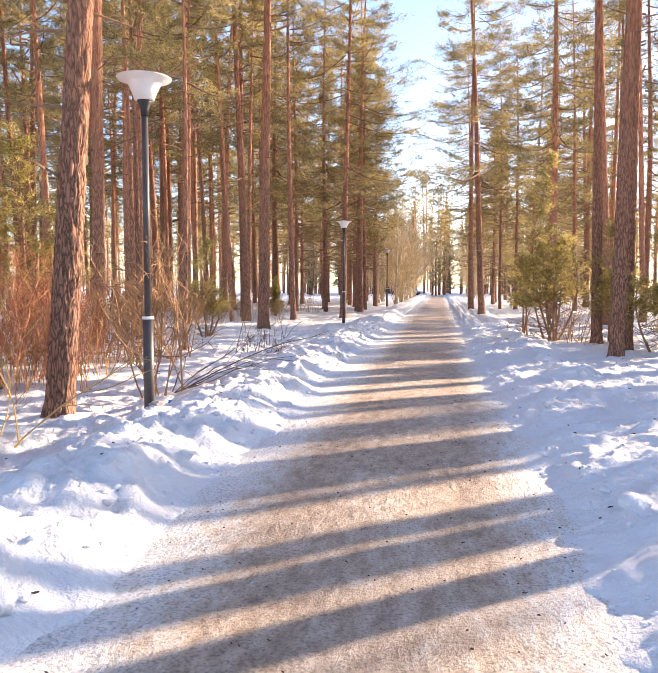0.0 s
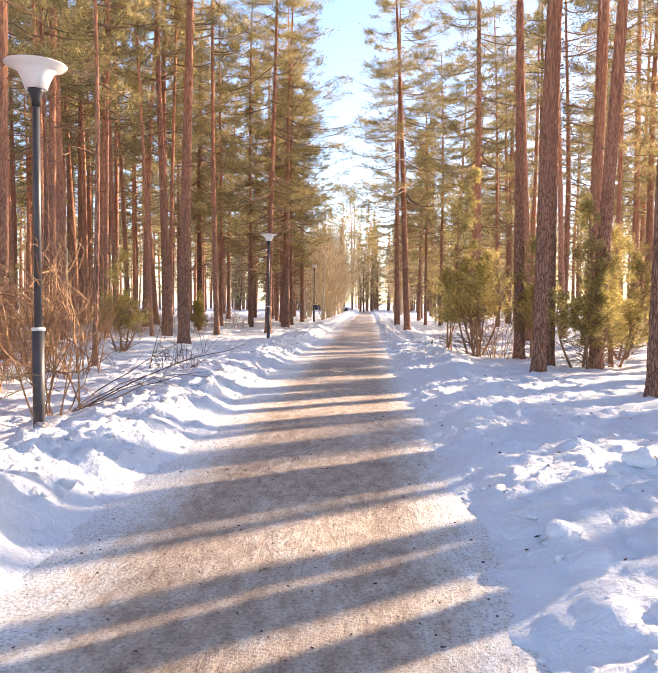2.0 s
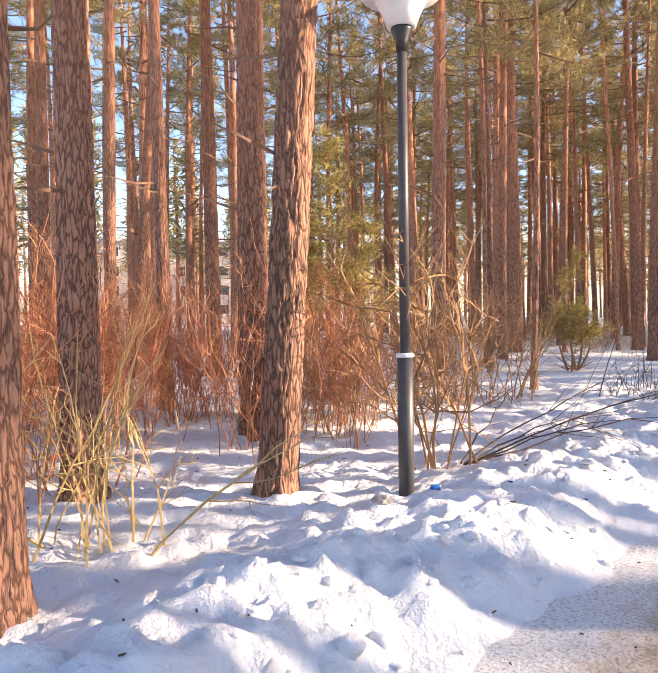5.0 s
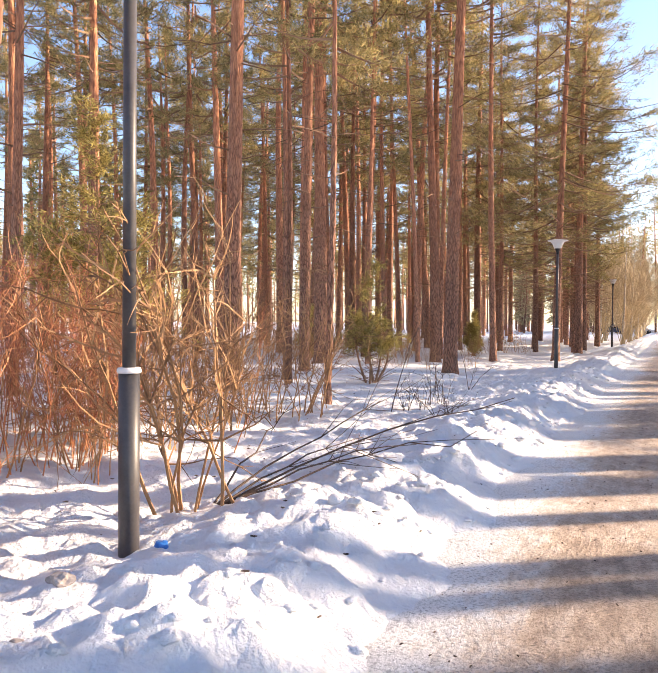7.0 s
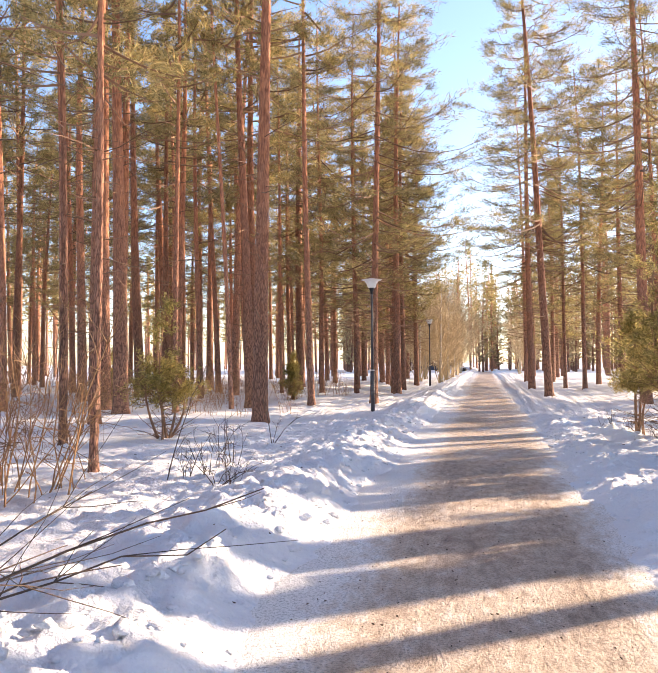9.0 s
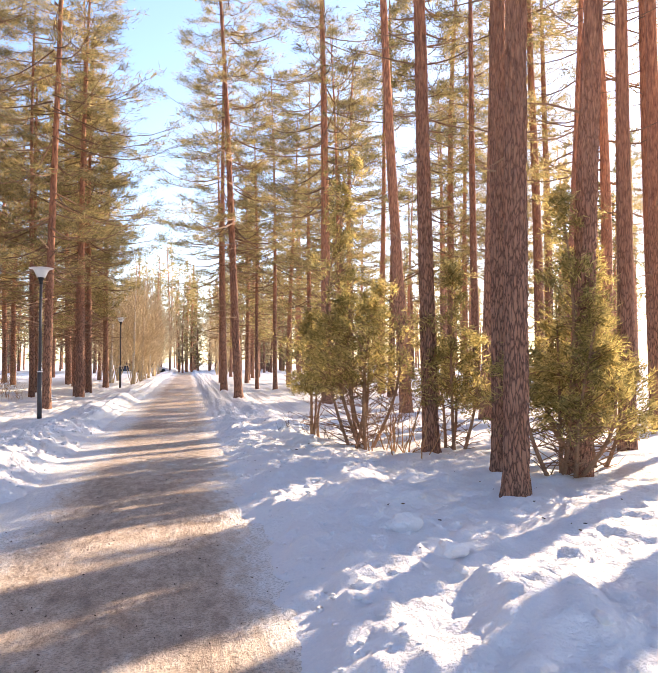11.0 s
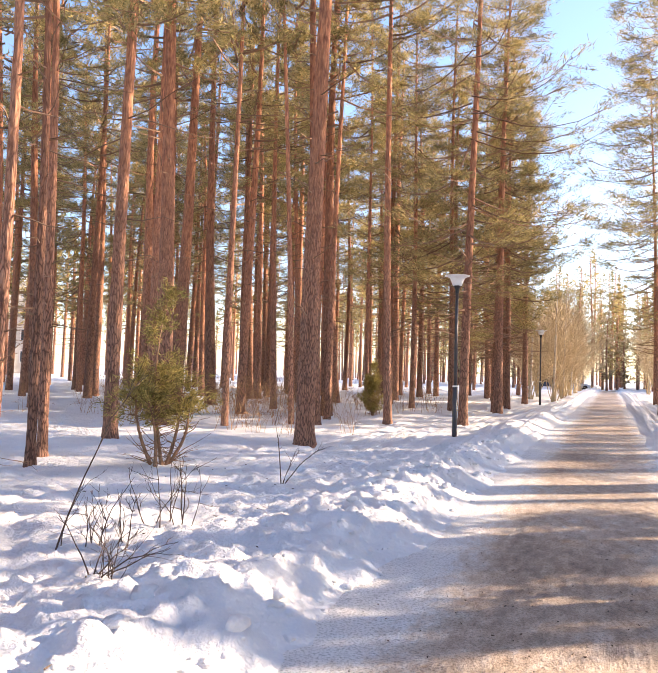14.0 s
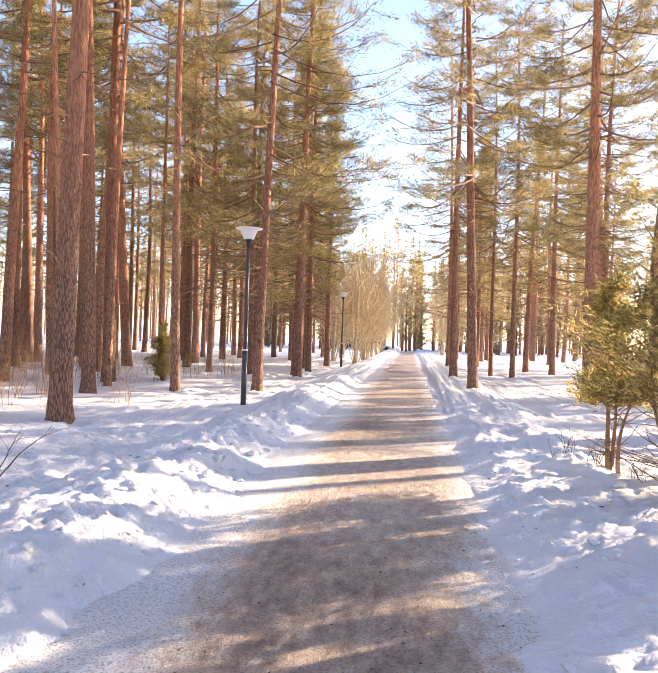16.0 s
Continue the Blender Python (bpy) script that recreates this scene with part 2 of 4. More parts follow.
def fbm(x, y, seed=0, octaves=4):
    v, amp, tot = 0.0, 1.0, 0.0
    for o in range(octaves):
        v = v + amp * vnoise(x * 2**o, y * 2**o, seed + o)
        tot += amp
        amp *= 0.5
    return v / tot


def smooth(a, b, x):
    t = np.clip((x - a) / (b - a), 0, 1)
    return t * t * (3 - 2 * t)


# ---- ground ----
LEFT, RIGHT = -1.36, 1.24


def snow_height(x, y):
    """Snow beside and under the path: a lumpy ploughed bank, then trodden forest snow."""
    x, y = np.asarray(x, dtype=float), np.asarray(y, dtype=float)
    wob = 0.30 * (fbm(y * 0.6, y * 0 + 3.3, 11, 3) - 0.5) - 0.14 * smooth(9.0, 14.0, y)
    rag = 0.42 * (fbm(x * 2.4, y * 2.4, 12, 3) - 0.5) + 0.07 * (fbm(x * 9.0, y * 9.0, 13, 2) - 0.5)
    dl, dr = (LEFT + wob) - x + rag, x - (RIGHT + 0.8 * wob) + rag
    lump = fbm(x * 1.7, y * 1.7, 21, 3)
    billow = 1 - np.abs(2 * fbm(x * 4.3, y * 4.3, 31, 4) - 1)
    chunk = smooth(0.50, 0.68, fbm(x * 7.0, y * 7.0, 33, 2))
    grain = fbm(x * 11.0, y * 11.0, 37, 2) - 0.5
    bank_l = smooth(0.0, 0.75, dl) * (1 - 0.78 * smooth(0.9, 2.1, dl)) * (0.08 + 0.22 * lump + 0.11 * billow)
    bank_r = smooth(0.0, 0.6, dr) * (1 - 0.25 * smooth(1.2, 2.4, dr)) * (0.06 + 0.10 * lump + 0.04 * billow)
    ridge = 0.14 * smooth(0.9, 1.4, dr) * (1 - smooth(1.5, 2.3, dr)) * smooth(0.4, 0.7, fbm(x * 1.1, y * 0.8, 51, 3))
    off = np.maximum(dl, dr)
    near = smooth(0.05, 0.5, off)
    rough = near * (0.05 * chunk * (1 - 0.6 * smooth(2.0, 4.0, off)) + 0.032 * grain + 0.05 * (billow - 0.7) * (1 - 0.5 * smooth(2.0, 4.0, off)))
    rough = np.where(dr > dl, rough * 0.75, rough)
    soft = smooth(1.5, 6.0, off) * (0.22 * (fbm(x * 0.25, y * 0.25, 41, 3) - 0.45) + 0.07 * (fbm(x * 1.3, y * 1.3, 43, 2) - 0.5))
    tracks = -0.06 * smooth(0.6, 1.5, off) * (1 - smooth(18.0, 30.0, off)) * smooth(0.60, 0.72, vnoise(x * 3.1, y * 3.1, 61)) * (0.4 + 0.6 * smooth(2.0, 3.5, off))
    under = -0.09 * (1 - smooth(-0.22, 0.10, off))
    return bank_l + bank_r + ridge + rough + soft + tracks + under


def axis_steps(lo, hi, step, far_lo, far_hi, grow=1.13):
    mid = list(np.arange(lo, hi + 1e-6, step))
    up, s = [], step
    while (up[-1] if up else mid[-1]) < far_hi:
        s *= grow
        up.append((up[-1] if up else mid[-1]) + s)
    down, s = [], step
    while (down[-1] if down else mid[0]) > far_lo:
        s *= grow
        down.append((down[-1] if down else mid[0]) - s)
    return np.array(down[::-1] + mid + up)


def sheet(name, xs, ys, zfun, mat):
    gx, gy = np.meshgrid(xs, ys)
    z = zfun(gx, gy)
    nx, ny = len(xs), len(ys)
    me = bpy.data.meshes.new(name)
    me.vertices.add(nx * ny)
    me.vertices.foreach_set("co", np.stack([gx, gy, z], -1).astype(np.float32).ravel())
    i = np.arange((ny - 1) * (nx - 1))
    r, c = i // (nx - 1), i % (nx - 1)
    v0 = r * nx + c
    quads = np.stack([v0, v0 + 1, v0 + nx + 1, v0 + nx], -1).astype(np.int32)
    me.loops.add(4 * len(quads))
    me.loops.foreach_set("vertex_index", quads.ravel())
    me.polygons.add(len(quads))
    me.polygons.foreach_set("loop_start", np.arange(0, 4 * len(quads), 4, dtype=np.int32))
    me.polygons.foreach_set("use_smooth", np.ones(len(quads), dtype=bool))
    me.update(calc_edges=True)
    me.materials.append(mat)
    return new(name, me)


ground = sheet("ground", axis_steps(-6.2, 5.6, 0.05, -600, 600), axis_steps(2.0, 25.0, 0.055, -300, 900), snow_height, SNOW)
tagged(ground, "white lumpy snow with ploughed banks and footprints", "snow ground", kind="structure")


def path_height(x, y):
    return 0.018 * (fbm(x * 3.0, y * 3.0, 71, 4) - 0.5) + 0.03 * (fbm(x * 0.8, y * 0.5, 72, 2) - 0.5) - 0.12 * smooth(1.55, 1.95, np.abs(x + 0.06))


trail = sheet("path", np.linspace(-2.1, 2.0, 100), axis_steps(1.5, 25.0, 0.06, -40, 118, 1.05), path_height, TRAIL)
tagged(trail, "icy trampled footpath of packed snow and brown sand", "path", kind="structure")


def ground_z(x, y):
    return float(snow_height(np.array([x]), np.array([y]))[0])


# ---- pines ----


def tube(pts, radii, sides, wob=0.0, gen=None):
    """Vertices and faces of a tapering tube along points."""
    pts = np.asarray(pts, dtype=float)
    verts, faces = [], []
    n = len(pts)
    for i in range(n):
        d = pts[min(i + 1, n - 1)] - pts[max(i - 1, 0)]
        d = d / (np.linalg.norm(d) + 1e-9)
        a = np.cross(d, (0.31, 0.87, 0.11) if abs(d[2]) > 0.7 else (0, 0, 1))
        a = a / np.linalg.norm(a)
        b = np.cross(d, a)
        for k in range(sides):
            th = 2 * math.pi * k / sides
            rr = radii[i] * (1 + (wob * gen.uniform(-1, 1) if gen is not None else 0))
            verts.append(pts[i] + rr * (math.cos(th) * a + math.sin(th) * b))
    for i in range(n - 1):
        for k in range(sides):
            p, q = i * sides + k, i * sides + (k + 1) % sides
            faces.append((p, q, q + sides, p + sides))
    return verts, faces


def trunk_mesh(r, h, lean, bend, sides, rings, detail=0.0, seed=1):
    """A tapering trunk with a flared foot; detail gives deep bark plates on near trees."""
    z = np.concatenate([np.linspace(-0.35, 6.0, int(rings * 0.7)), np.linspace(6.0, h, rings - int(rings * 0.7) + 1)[1:]])
    th = np.linspace(0, 2 * math.pi, sides, endpoint=False)
    zz, tt = np.meshgrid(z, th, indexing="ij")
    rad = r * (1 - 0.8 * np.clip(zz / h, 0, 1) ** 1.1) * (1 + 0.28 * np.exp(-np.clip(zz, 0, 9) / 0.18) * (1 + 0.3 * np.sin(3 * tt + seed)))
    rad = rad * (1 + 0.05 * (fbm(tt * 1.3 + seed * 7.1, zz * 0.8, seed, 2) - 0.5))
    if detail:
        u = np.minimum(tt, 2 * math.pi - tt) * (r / 0.035)
        warp = 1.6 * fbm(u * 0.5, zz * 3.0, seed + 5, 3)
        plate = np.abs(fbm(u * 0.8 + warp, zz * 4.5 + warp * 0.5, seed + 9, 3) - 0.5) * 2
        rad = rad + detail * (smooth(0.0, 0.35, plate) - 0.8) + detail * 0.6 * (fbm(u * 2, zz * 14, seed + 13, 2) - 0.5)
    cx = lean[0] * zz + bend * np.sin(zz / h * 4.0 + seed) * 0.5 * (zz / h)
    cy = lean[1] * zz + bend * np.cos(zz / h * 3.0 + seed) * 0.5 * (zz / h)
    co = np.stack([cx + rad * np.cos(tt), cy + rad * np.sin(tt), zz], -1)
    verts = co.reshape(-1, 3)
    faces = []
    for i in range(len(z) - 1):
        for k in range(sides):
            a, b = i * sides + k, i * sides + (k + 1) % sides
            faces.append((a, b, b + sides, a + sides))
    return mesh_from("trunk", verts, faces, BARK)


def blades(centres, dirs, length, width, gen, spread=0.8):
    """Thin needle-tuft triangles round points."""
    n = len(centres)
    d = dirs + gen.normal(0, spread, (n, 3))
    d /= np.linalg.norm(d, axis=1)[:, None] + 1e-9
    s = np.cross(d, gen.normal(0, 1, (n, 3)))
    s /= np.linalg.norm(s, axis=1)[:, None] + 1e-9
    ln = length * gen.uniform(0.6, 1.3, (n, 1))
    w = width * gen.uniform(0.6, 1.3, (n, 1))
    base = centres - d * ln * 0.3
    return np.stack([base - s * w, base + s * w, centres + d * ln], 1)


def pine_crown(h, low, limbs, per, width, seed):
    """Limbs and needle tufts of a pine whose crown starts at the height low."""
    gen = np.random.default_rng(seed)
    lv, lf, tris = [], [], []
    for i in range(limbs):
        f = (i + gen.uniform(0, 1)) / limbs
        z = low + (h - low) * f
        az = gen.uniform(0, 2 * math.pi)
        prof = width * (0.55 + 0.45 * math.sin(math.pi * min(1, f * 1.15 + 0.1))) * (1.05 - 0.75 * f)
        ln = prof * gen.uniform(0.55, 1.2)
        rise = gen.uniform(-0.25, 0.35) + 0.25 * f
        out = np.array([math.cos(az), math.sin(az), rise])
        side = np.array([-math.sin(az), math.cos(az), 0])
        curve = gen.uniform(-0.35, 0.35)
        pts = [np.array([0, 0, z]) + out * ln * s + side * curve * ln * s * s + np.array([0, 0, -0.10 * ln * math.sin(s * 3)]) for s in np.linspace(0, 1, 5)]
        v, fc = tube(pts, np.linspace(0.045, 0.012, 5), 3)
        lf += [tuple(a + len(lv) for a in q) for q in fc]
        lv += v
        tufts = per
        s = gen.uniform(0.35, 1.05, tufts)
        p = np.array([np.array([0, 0, z]) + out * ln * q + side * curve * ln * q * q for q in s])
        p += side * gen.normal(0, 0.22 * ln, (tufts, 1)) * s[:, None] + gen.normal(0, 0.16, (tufts, 3)) * (1, 1, 0.7)
        k = 15
        c = np.repeat(p, k, 0) + gen.normal(0, 0.085, (tufts * k, 3))
        dr = np.repeat(p - np.array([0, 0, z - 0.5]), k, 0)
        dr /= np.linalg.norm(dr, axis=1)[:, None]
        tris.append(blades(c, dr, 0.22, 0.016, gen))
    for i in range(int(limbs * 0.7)):
        z = gen.uniform(2.5, low)
        az = gen.uniform(0, 2 * math.pi)
        ln = gen.uniform(0.3, 1.8) * (0.4 + z / low)
        out = np.array([math.cos(az), math.sin(az), gen.uniform(-0.3, 0.4)])
        pts = [np.array([0, 0, z]) + out * ln * s + gen.normal(0, 0.05 * ln, 3) * s for s in np.linspace(0, 1, 4)]
        v, fc = tube(pts, np.linspace(0.022, 0.005, 4), 3)
        lf += [tuple(a + len(lv) for a in q) for q in fc]
        lv += v
    return mesh_from("branchwork", lv, lf, DEAD, False), mesh_tris("crown", np.concatenate(tris), NEEDLES)


def layered_crown(h, low, limbs, width, seed):
    """An open crown: long level limbs, each fanning into flat pads of needles, with sky between."""
    gen = np.random.default_rng(seed)
    lv, lf, centres, ways = [], [], [], []

    def stick(pts, r0, r1):
        v, fc = tube(pts, np.linspace(r0, r1, len(pts)), 3)
        lf.extend(tuple(a + len(lv) for a in q) for q in fc)
        lv.extend(v)

    for i in range(limbs):
        f = (i + gen.uniform(0, 1)) / limbs
        z, az = low + (h - low) * f, gen.uniform(0, 2 * math.pi)
        ln = width * (0.45 + 0.55 * math.sin(math.pi * min(1.0, 0.22 + 0.75 * f))) * (1.0 - 0.45 * f) * gen.uniform(0.45, 1.15)
        out, side = np.array([math.cos(az), math.sin(az), 0.0]), np.array([-math.sin(az), math.cos(az), 0.0])
        tilt, bow = gen.uniform(-0.22, 0.18) + 0.45 * f * f, gen.uniform(-0.25, 0.25)
        at = lambda q: np.array([0, 0, z]) + out * ln * q + side * bow * ln * q * q + np.array([0, 0, ln * (tilt * q - 0.16 * math.sin(2.6 * q) + 0.12 * q**3)])
        stick([at(q) for q in np.linspace(0, 1, 6)], 0.04 - 0.02 * f, 0.008)
        for k in range(gen.integers(6, 10)):
            q = gen.uniform(0.3, 1.0)
            a = at(q)
            reach = ln * gen.uniform(0.10, 0.30) * (1.2 - 0.5 * q) + 0.15
            d = out * gen.uniform(0.3, 0.9) + side * gen.choice((-1, 1)) * gen.uniform(0.3, 1.0) + np.array([0, 0, gen.uniform(-0.05, 0.3)])
            d /= np.linalg.norm(d)
            stick([a, a + d * reach * 0.55 + gen.normal(0, 0.03, 3), a + d * reach], 0.010, 0.004)
            for w in gen.uniform(0.4, 1.15, 4):
                centres.append(a + d * reach * w + gen.normal(0, 1, 3) * (0.12, 0.12, 0.05))
                ways.append(d + np.array([0, 0, 0.35]))
    for i in range(limbs):
        z, az = gen.uniform(2.5, low + 1), gen.uniform(0, 2 * math.pi)
        ln = gen.uniform(0.4, 2.2)
        out = np.array([math.cos(az), math.sin(az), gen.uniform(-0.35, 0.25)])
        stick([np.array([0, 0, z]) + out * ln * q + gen.normal(0, 0.05 * ln, 3) * q for q in np.linspace(0, 1, 4)], 0.02, 0.004)
    k = 9
    c = np.repeat(np.array(centres), k, 0)
    c = c + gen.normal(0, 1, c.shape) * (0.13, 0.13, 0.05)
    tris = blades(c, np.repeat(np.array(ways), k, 0), 0.19, 0.012, gen, 0.6)
    return mesh_from("branchwork", lv, lf, DEAD, False), mesh_tris("crown", tris, NEEDLES)


CROWNS = [pine_crown(20, 9.0 + (i % 4) * 1.2, 30, 13, 2.6 + 0.3 * (i % 3), 100 + i) for i in range(8)]
# full low crowns for the path's edge, and small high ones
EXTRA_TAIL = [layered_crown(20, 4.6 + 0.9 * i, 64, 4.7, 210 + i) for i in range(4)]
EXTRA = [pine_crown(18, 3.5 + i, 52, 14, 2.9, 180 + i) for i in range(2)] + [pine_crown(20, 13.5 + i, 15, 11, 2.0, 190 + i) for i in range(3)] + EXTRA_TAIL
TRUNKS = [trunk_mesh(0.19, 20, (random.uniform(-0.015, 0.015), random.uniform(-0.01, 0.01)), random.uniform(0.2, 0.7), 9, 16, seed=i + 2) for i in range(8)]


def add_pine(x, y, trunk, variant, turn, scale=1.0, lean=(0, 0), label="", group="forest pines", z=None):
    root = new("pine_tree")
    root.location = (x, y, ground_z(x, y) if z is None else z)
    part("trunk", trunk, BARK, root)
    shear = Matrix.Identity(4)
    shear[0][2], shear[1][2] = lean
    br, cr = CROWNS[variant] if variant < 8 else EXTRA[variant - 8]
    for nm, me, mt in (("branchwork", br, DEAD), ("crown", cr, NEEDLES)):
        o = part(nm, me, mt, root)
        if nm == "branchwork":
            o["kind"] = "stuff"
        o.matrix_basis = shear @ pose(0, 0, 0, 0, 0, turn) @ Matrix.Diagonal((scale, scale, scale, 1))
    return tagged(root, label or "tall Scots pine with orange upper bark standing in snow", "pine tree", group)


def pine(x, y, r, lx=0.0, ly=0.0, h=20.0, near=0, label="", bushy=False, layered=False):
    """A pine of its own, with its foot, girth and lean."""
    seed = int(abs(x * 131 + y * 17)) % 997
    if near == 2:
        tm = trunk_mesh(r, h, (lx, ly), 0.25, 84, 260, 0.020, seed)
    elif near == 1:
        tm = trunk_mesh(r, h, (lx, ly), 0.25, 30, 80, 0.010, seed)
    else:
        tm = trunk_mesh(r, h, (lx, ly), 0.3, 12, 20, 0.0, seed)
    PLACED.append((x, y))
    return add_pine(x, y, tm, 8 + seed % 2 if bushy else 13 + seed % 4 if layered else 10 + seed % 3 if x > 4 and y < 30 else seed % 8, seed * 37 % 360, h / (18 if bushy else 20), (lx, ly), label)


PLACED = []
OLD = "thick pine trunk with deeply cracked grey-brown bark beside the path"
pine(-3.48, 5.22, 0.150, 0.006, 0.003, near=2, label=OLD)
pine(-4.06, 7.82, 0.168, 0.080, 0.010, near=2, label=OLD)
pine(-5.33, 6.78, 0.17, 0.004, 0.002, near=2, label=OLD)
pine(-6.4, 9.8, 0.20, 0.0, 0.0, near=2, label=OLD)
pine(-5.76, 16.6, 0.068, 0.010, 0.006, 13, near=1, label="slender young pine trunk beside the path")
pine(-8.39, 19.85, 0.082, -0.004, -0.004, 14, near=1, label="slender young pine trunk in the snow")
pine(-8.87, 20.6, 0.090, -0.012, -0.01, 15, near=1, label="slender young pine trunk in the snow")
pine(-8.4, 17.4, 0.18, 0.004, 0.004, near=1)
pine(-5.95, 25.2, 0.212, 0.010, 0.003, near=2, label=OLD)
pine(-8.3, 31.3, 0.19, -0.024, -0.008, near=1)
pine(-8.9, 33.9, 0.115, 0.011, 0.004, near=1)
pine(-6.5, 33.2, 0.138, -0.022, -0.006, near=1)
pine(-4.25, 34.2, 0.155, 0.015, 0.003, near=1, layered=True)
pine(-4.35, 42.6, 0.19, 0.008, 0.0, layered=True)
pine(-4.7, 43.6, 0.10, 0.012, 0.0, layered=True)
pine(-9.5, 35.3, 0.22, -0.006, -0.002)
pine(-11.6, 28.0, 0.25, -0.006, -0.006, near=1)
pine(-13.2, 29.8, 0.22, -0.010, -0.006, near=1)
pine(-14.3, 32.6, 0.25, 0.030, 0.015, near=1)
pine(-16.2, 38.2, 0.24, -0.028, -0.016)
pine(-17.7, 45.6, 0.19, -0.020, -0.011)
pine(-8.8, 30.7, 0.09, -0.036, -0.017)
pine(-8.5, 43.6, 0.135, 0.0, 0.0, layered=True)
pine(-6.5, 42.9, 0.13, -0.004, -0.001, layered=True)
pine(-10.5, 42.9, 0.11, -0.015, -0.005)
pine(-10.2, 29.1, 0.10, 0.001, 0.0)
pine(-13.0, 38.0, 0.14, -0.021, -0.009)
pine(-14.0, 42.8, 0.16, -0.032, -0.013)
pine(-13.3, 46.0, 0.25, -0.07, -0.02)
pine(-19.0, 47.0, 0.26, -0.03, -0.01)
pine(-20.7, 25.9, 0.19, 0.004, 0.004, near=1)
pine(-19.7, 26.9, 0.155, 0.008, 0.007)
pine(-19.0, 30.7, 0.17, -0.025, -0.018)
pine(-23.6, 28.7, 0.20, -0.028, -0.028)
pine(-16.6, 21.9, 0.18, 0.0, 0.0, near=1)
pine(-13.8, 15.4, 0.20, 0.0, 0.0, near=1)
pine(-14.5, 13.5, 0.13, 0.055, 0.050, near=1)
pine(-9.3, 10.6, 0.116, -0.005, -0.005, near=1)
pine(-12.2, 11.4, 0.132, 0.008, 0.011, near=1)
pine(-14.2, 11.1, 0.145, 0.007, 0.011, near=1)
pine(-17.0, 12.3, 0.134, 0.004, 0.007, near=1)
pine(-11.9, 14.9, 0.107, 0.009, 0.009, near=1)
pine(-10.1, 23.9, 0.16, 0.005, 0.002, near=1)
RIGHTSIDE = "straight pine trunk with grey-brown bark beside the path"
pine(4.64, 20.1, 0.142, -0.025, 0.006, near=2, label=RIGHTSIDE)
pine(4.8, 17.65, 0.138, 0.004, -0.002, near=2, label=RIGHTSIDE)
pine(4.17, 15.92, 0.145, 0.009, -0.005, near=2, label=RIGHTSIDE)
pine(5.83, 17.4, 0.165, 0.035, -0.024, near=2, label=RIGHTSIDE)
pine(5.15, 12.3, 0.140, 0.016, -0.006, near=2, label=RIGHTSIDE)
pine(6.7, 28.0, 0.185, -0.048, 0.016, near=1)
pine(5.7, 34.7, 0.21, -0.015, 0.004, near=1, layered=True)
pine(8.9, 31.5, 0.132, -0.046, 0.018)
pine(9.57, 29.6, 0.137, -0.012, 0.006)
pine(10.4, 29.6, 0.118, 0.0, 0.0)
pine(10.8, 26.5, 0.12, 0.042, -0.026)
# three unseen pines, added to throw a shadow band across the near path
pine(8.2, 9.6, 0.2)
pine(10.3, 11.9, 0.22)
pine(7.3, 9.7, 0.15)
pine(2.6, 38.0, 0.18, -0.05, 0.004, near=1, layered=True)
pine(2.37, 45.5, 0.175, -0.012, 0.0, layered=True)
pine(2.75, 57.5, 0.14, -0.013, 0.001, layered=True)
pine(4.46, 49.4, 0.11, -0.013, 0.001, 17, layered=True)
pine(5.4, 48.5, 0.13, -0.010, 0.0, 18, layered=True)
pine(8.3, 53.6, 0.17, -0.007, 0.001, layered=True)
pine(8.6, 45.2, 0.139, -0.03, 0.006, layered=True)

EDGE = "pine with low full crown at the path's edge"
for bx, by, br, bh in ((-4.6, 47.5, 0.15, 19), (-5.2, 50.5, 0.16, 18), (-4.5, 54.5, 0.17, 18), (-5.9, 53.0, 0.18, 19), (-6.9, 58.0, 0.16, 18), (-8.6, 67.0, 0.17, 17), (-9.4, 76.0, 0.17, 17), (4.9, 62.0, 0.17, 16), (5.6, 69.0, 0.17, 16), (6.6, 76.0, 0.17, 17), (5.0, 84.0, 0.16, 14), (-9.9, 88.0, 0.16, 15), (4.8, 95.0, 0.16, 13), (-7.4, 48.0, 0.18, 18)):
    pine(bx, by, br, 0.0, 0.0, bh, 0, EDGE, bushy=True)

# the rest of the wood, too far off to tell singly, and unseen shadow-casting pines
frand = random.Random(5)


def scatter(count, x0, x1, y0, y1, gap, keep, high=False):
    made = tries = 0
    while made < count and tries < count * 40:
        tries += 1
        x, y = frand.uniform(x0, x1), frand.uniform(y0, y1)
        if not keep(x, y) or any((x - a) ** 2 + (y - b) ** 2 < gap * gap for a, b in PLACED):
            continue
        PLACED.append((x, y))
        k = frand.randrange(8)
        s = frand.uniform(0.85, 1.15)
        root = add_pine(x, y, TRUNKS[k], 13 + k % 4 if y > 40 and k % 2 or x > 0 and y > 24 and k % 4 == 1 else 10 + k % 3 if high else k, frand.uniform(0, 360), 1.0)
        root.scale = (s, s, s)
        root.rotation_euler = (frand.gauss(0, 0.012), frand.gauss(0, 0.012), frand.uniform(0, 6.28))
        made += 1


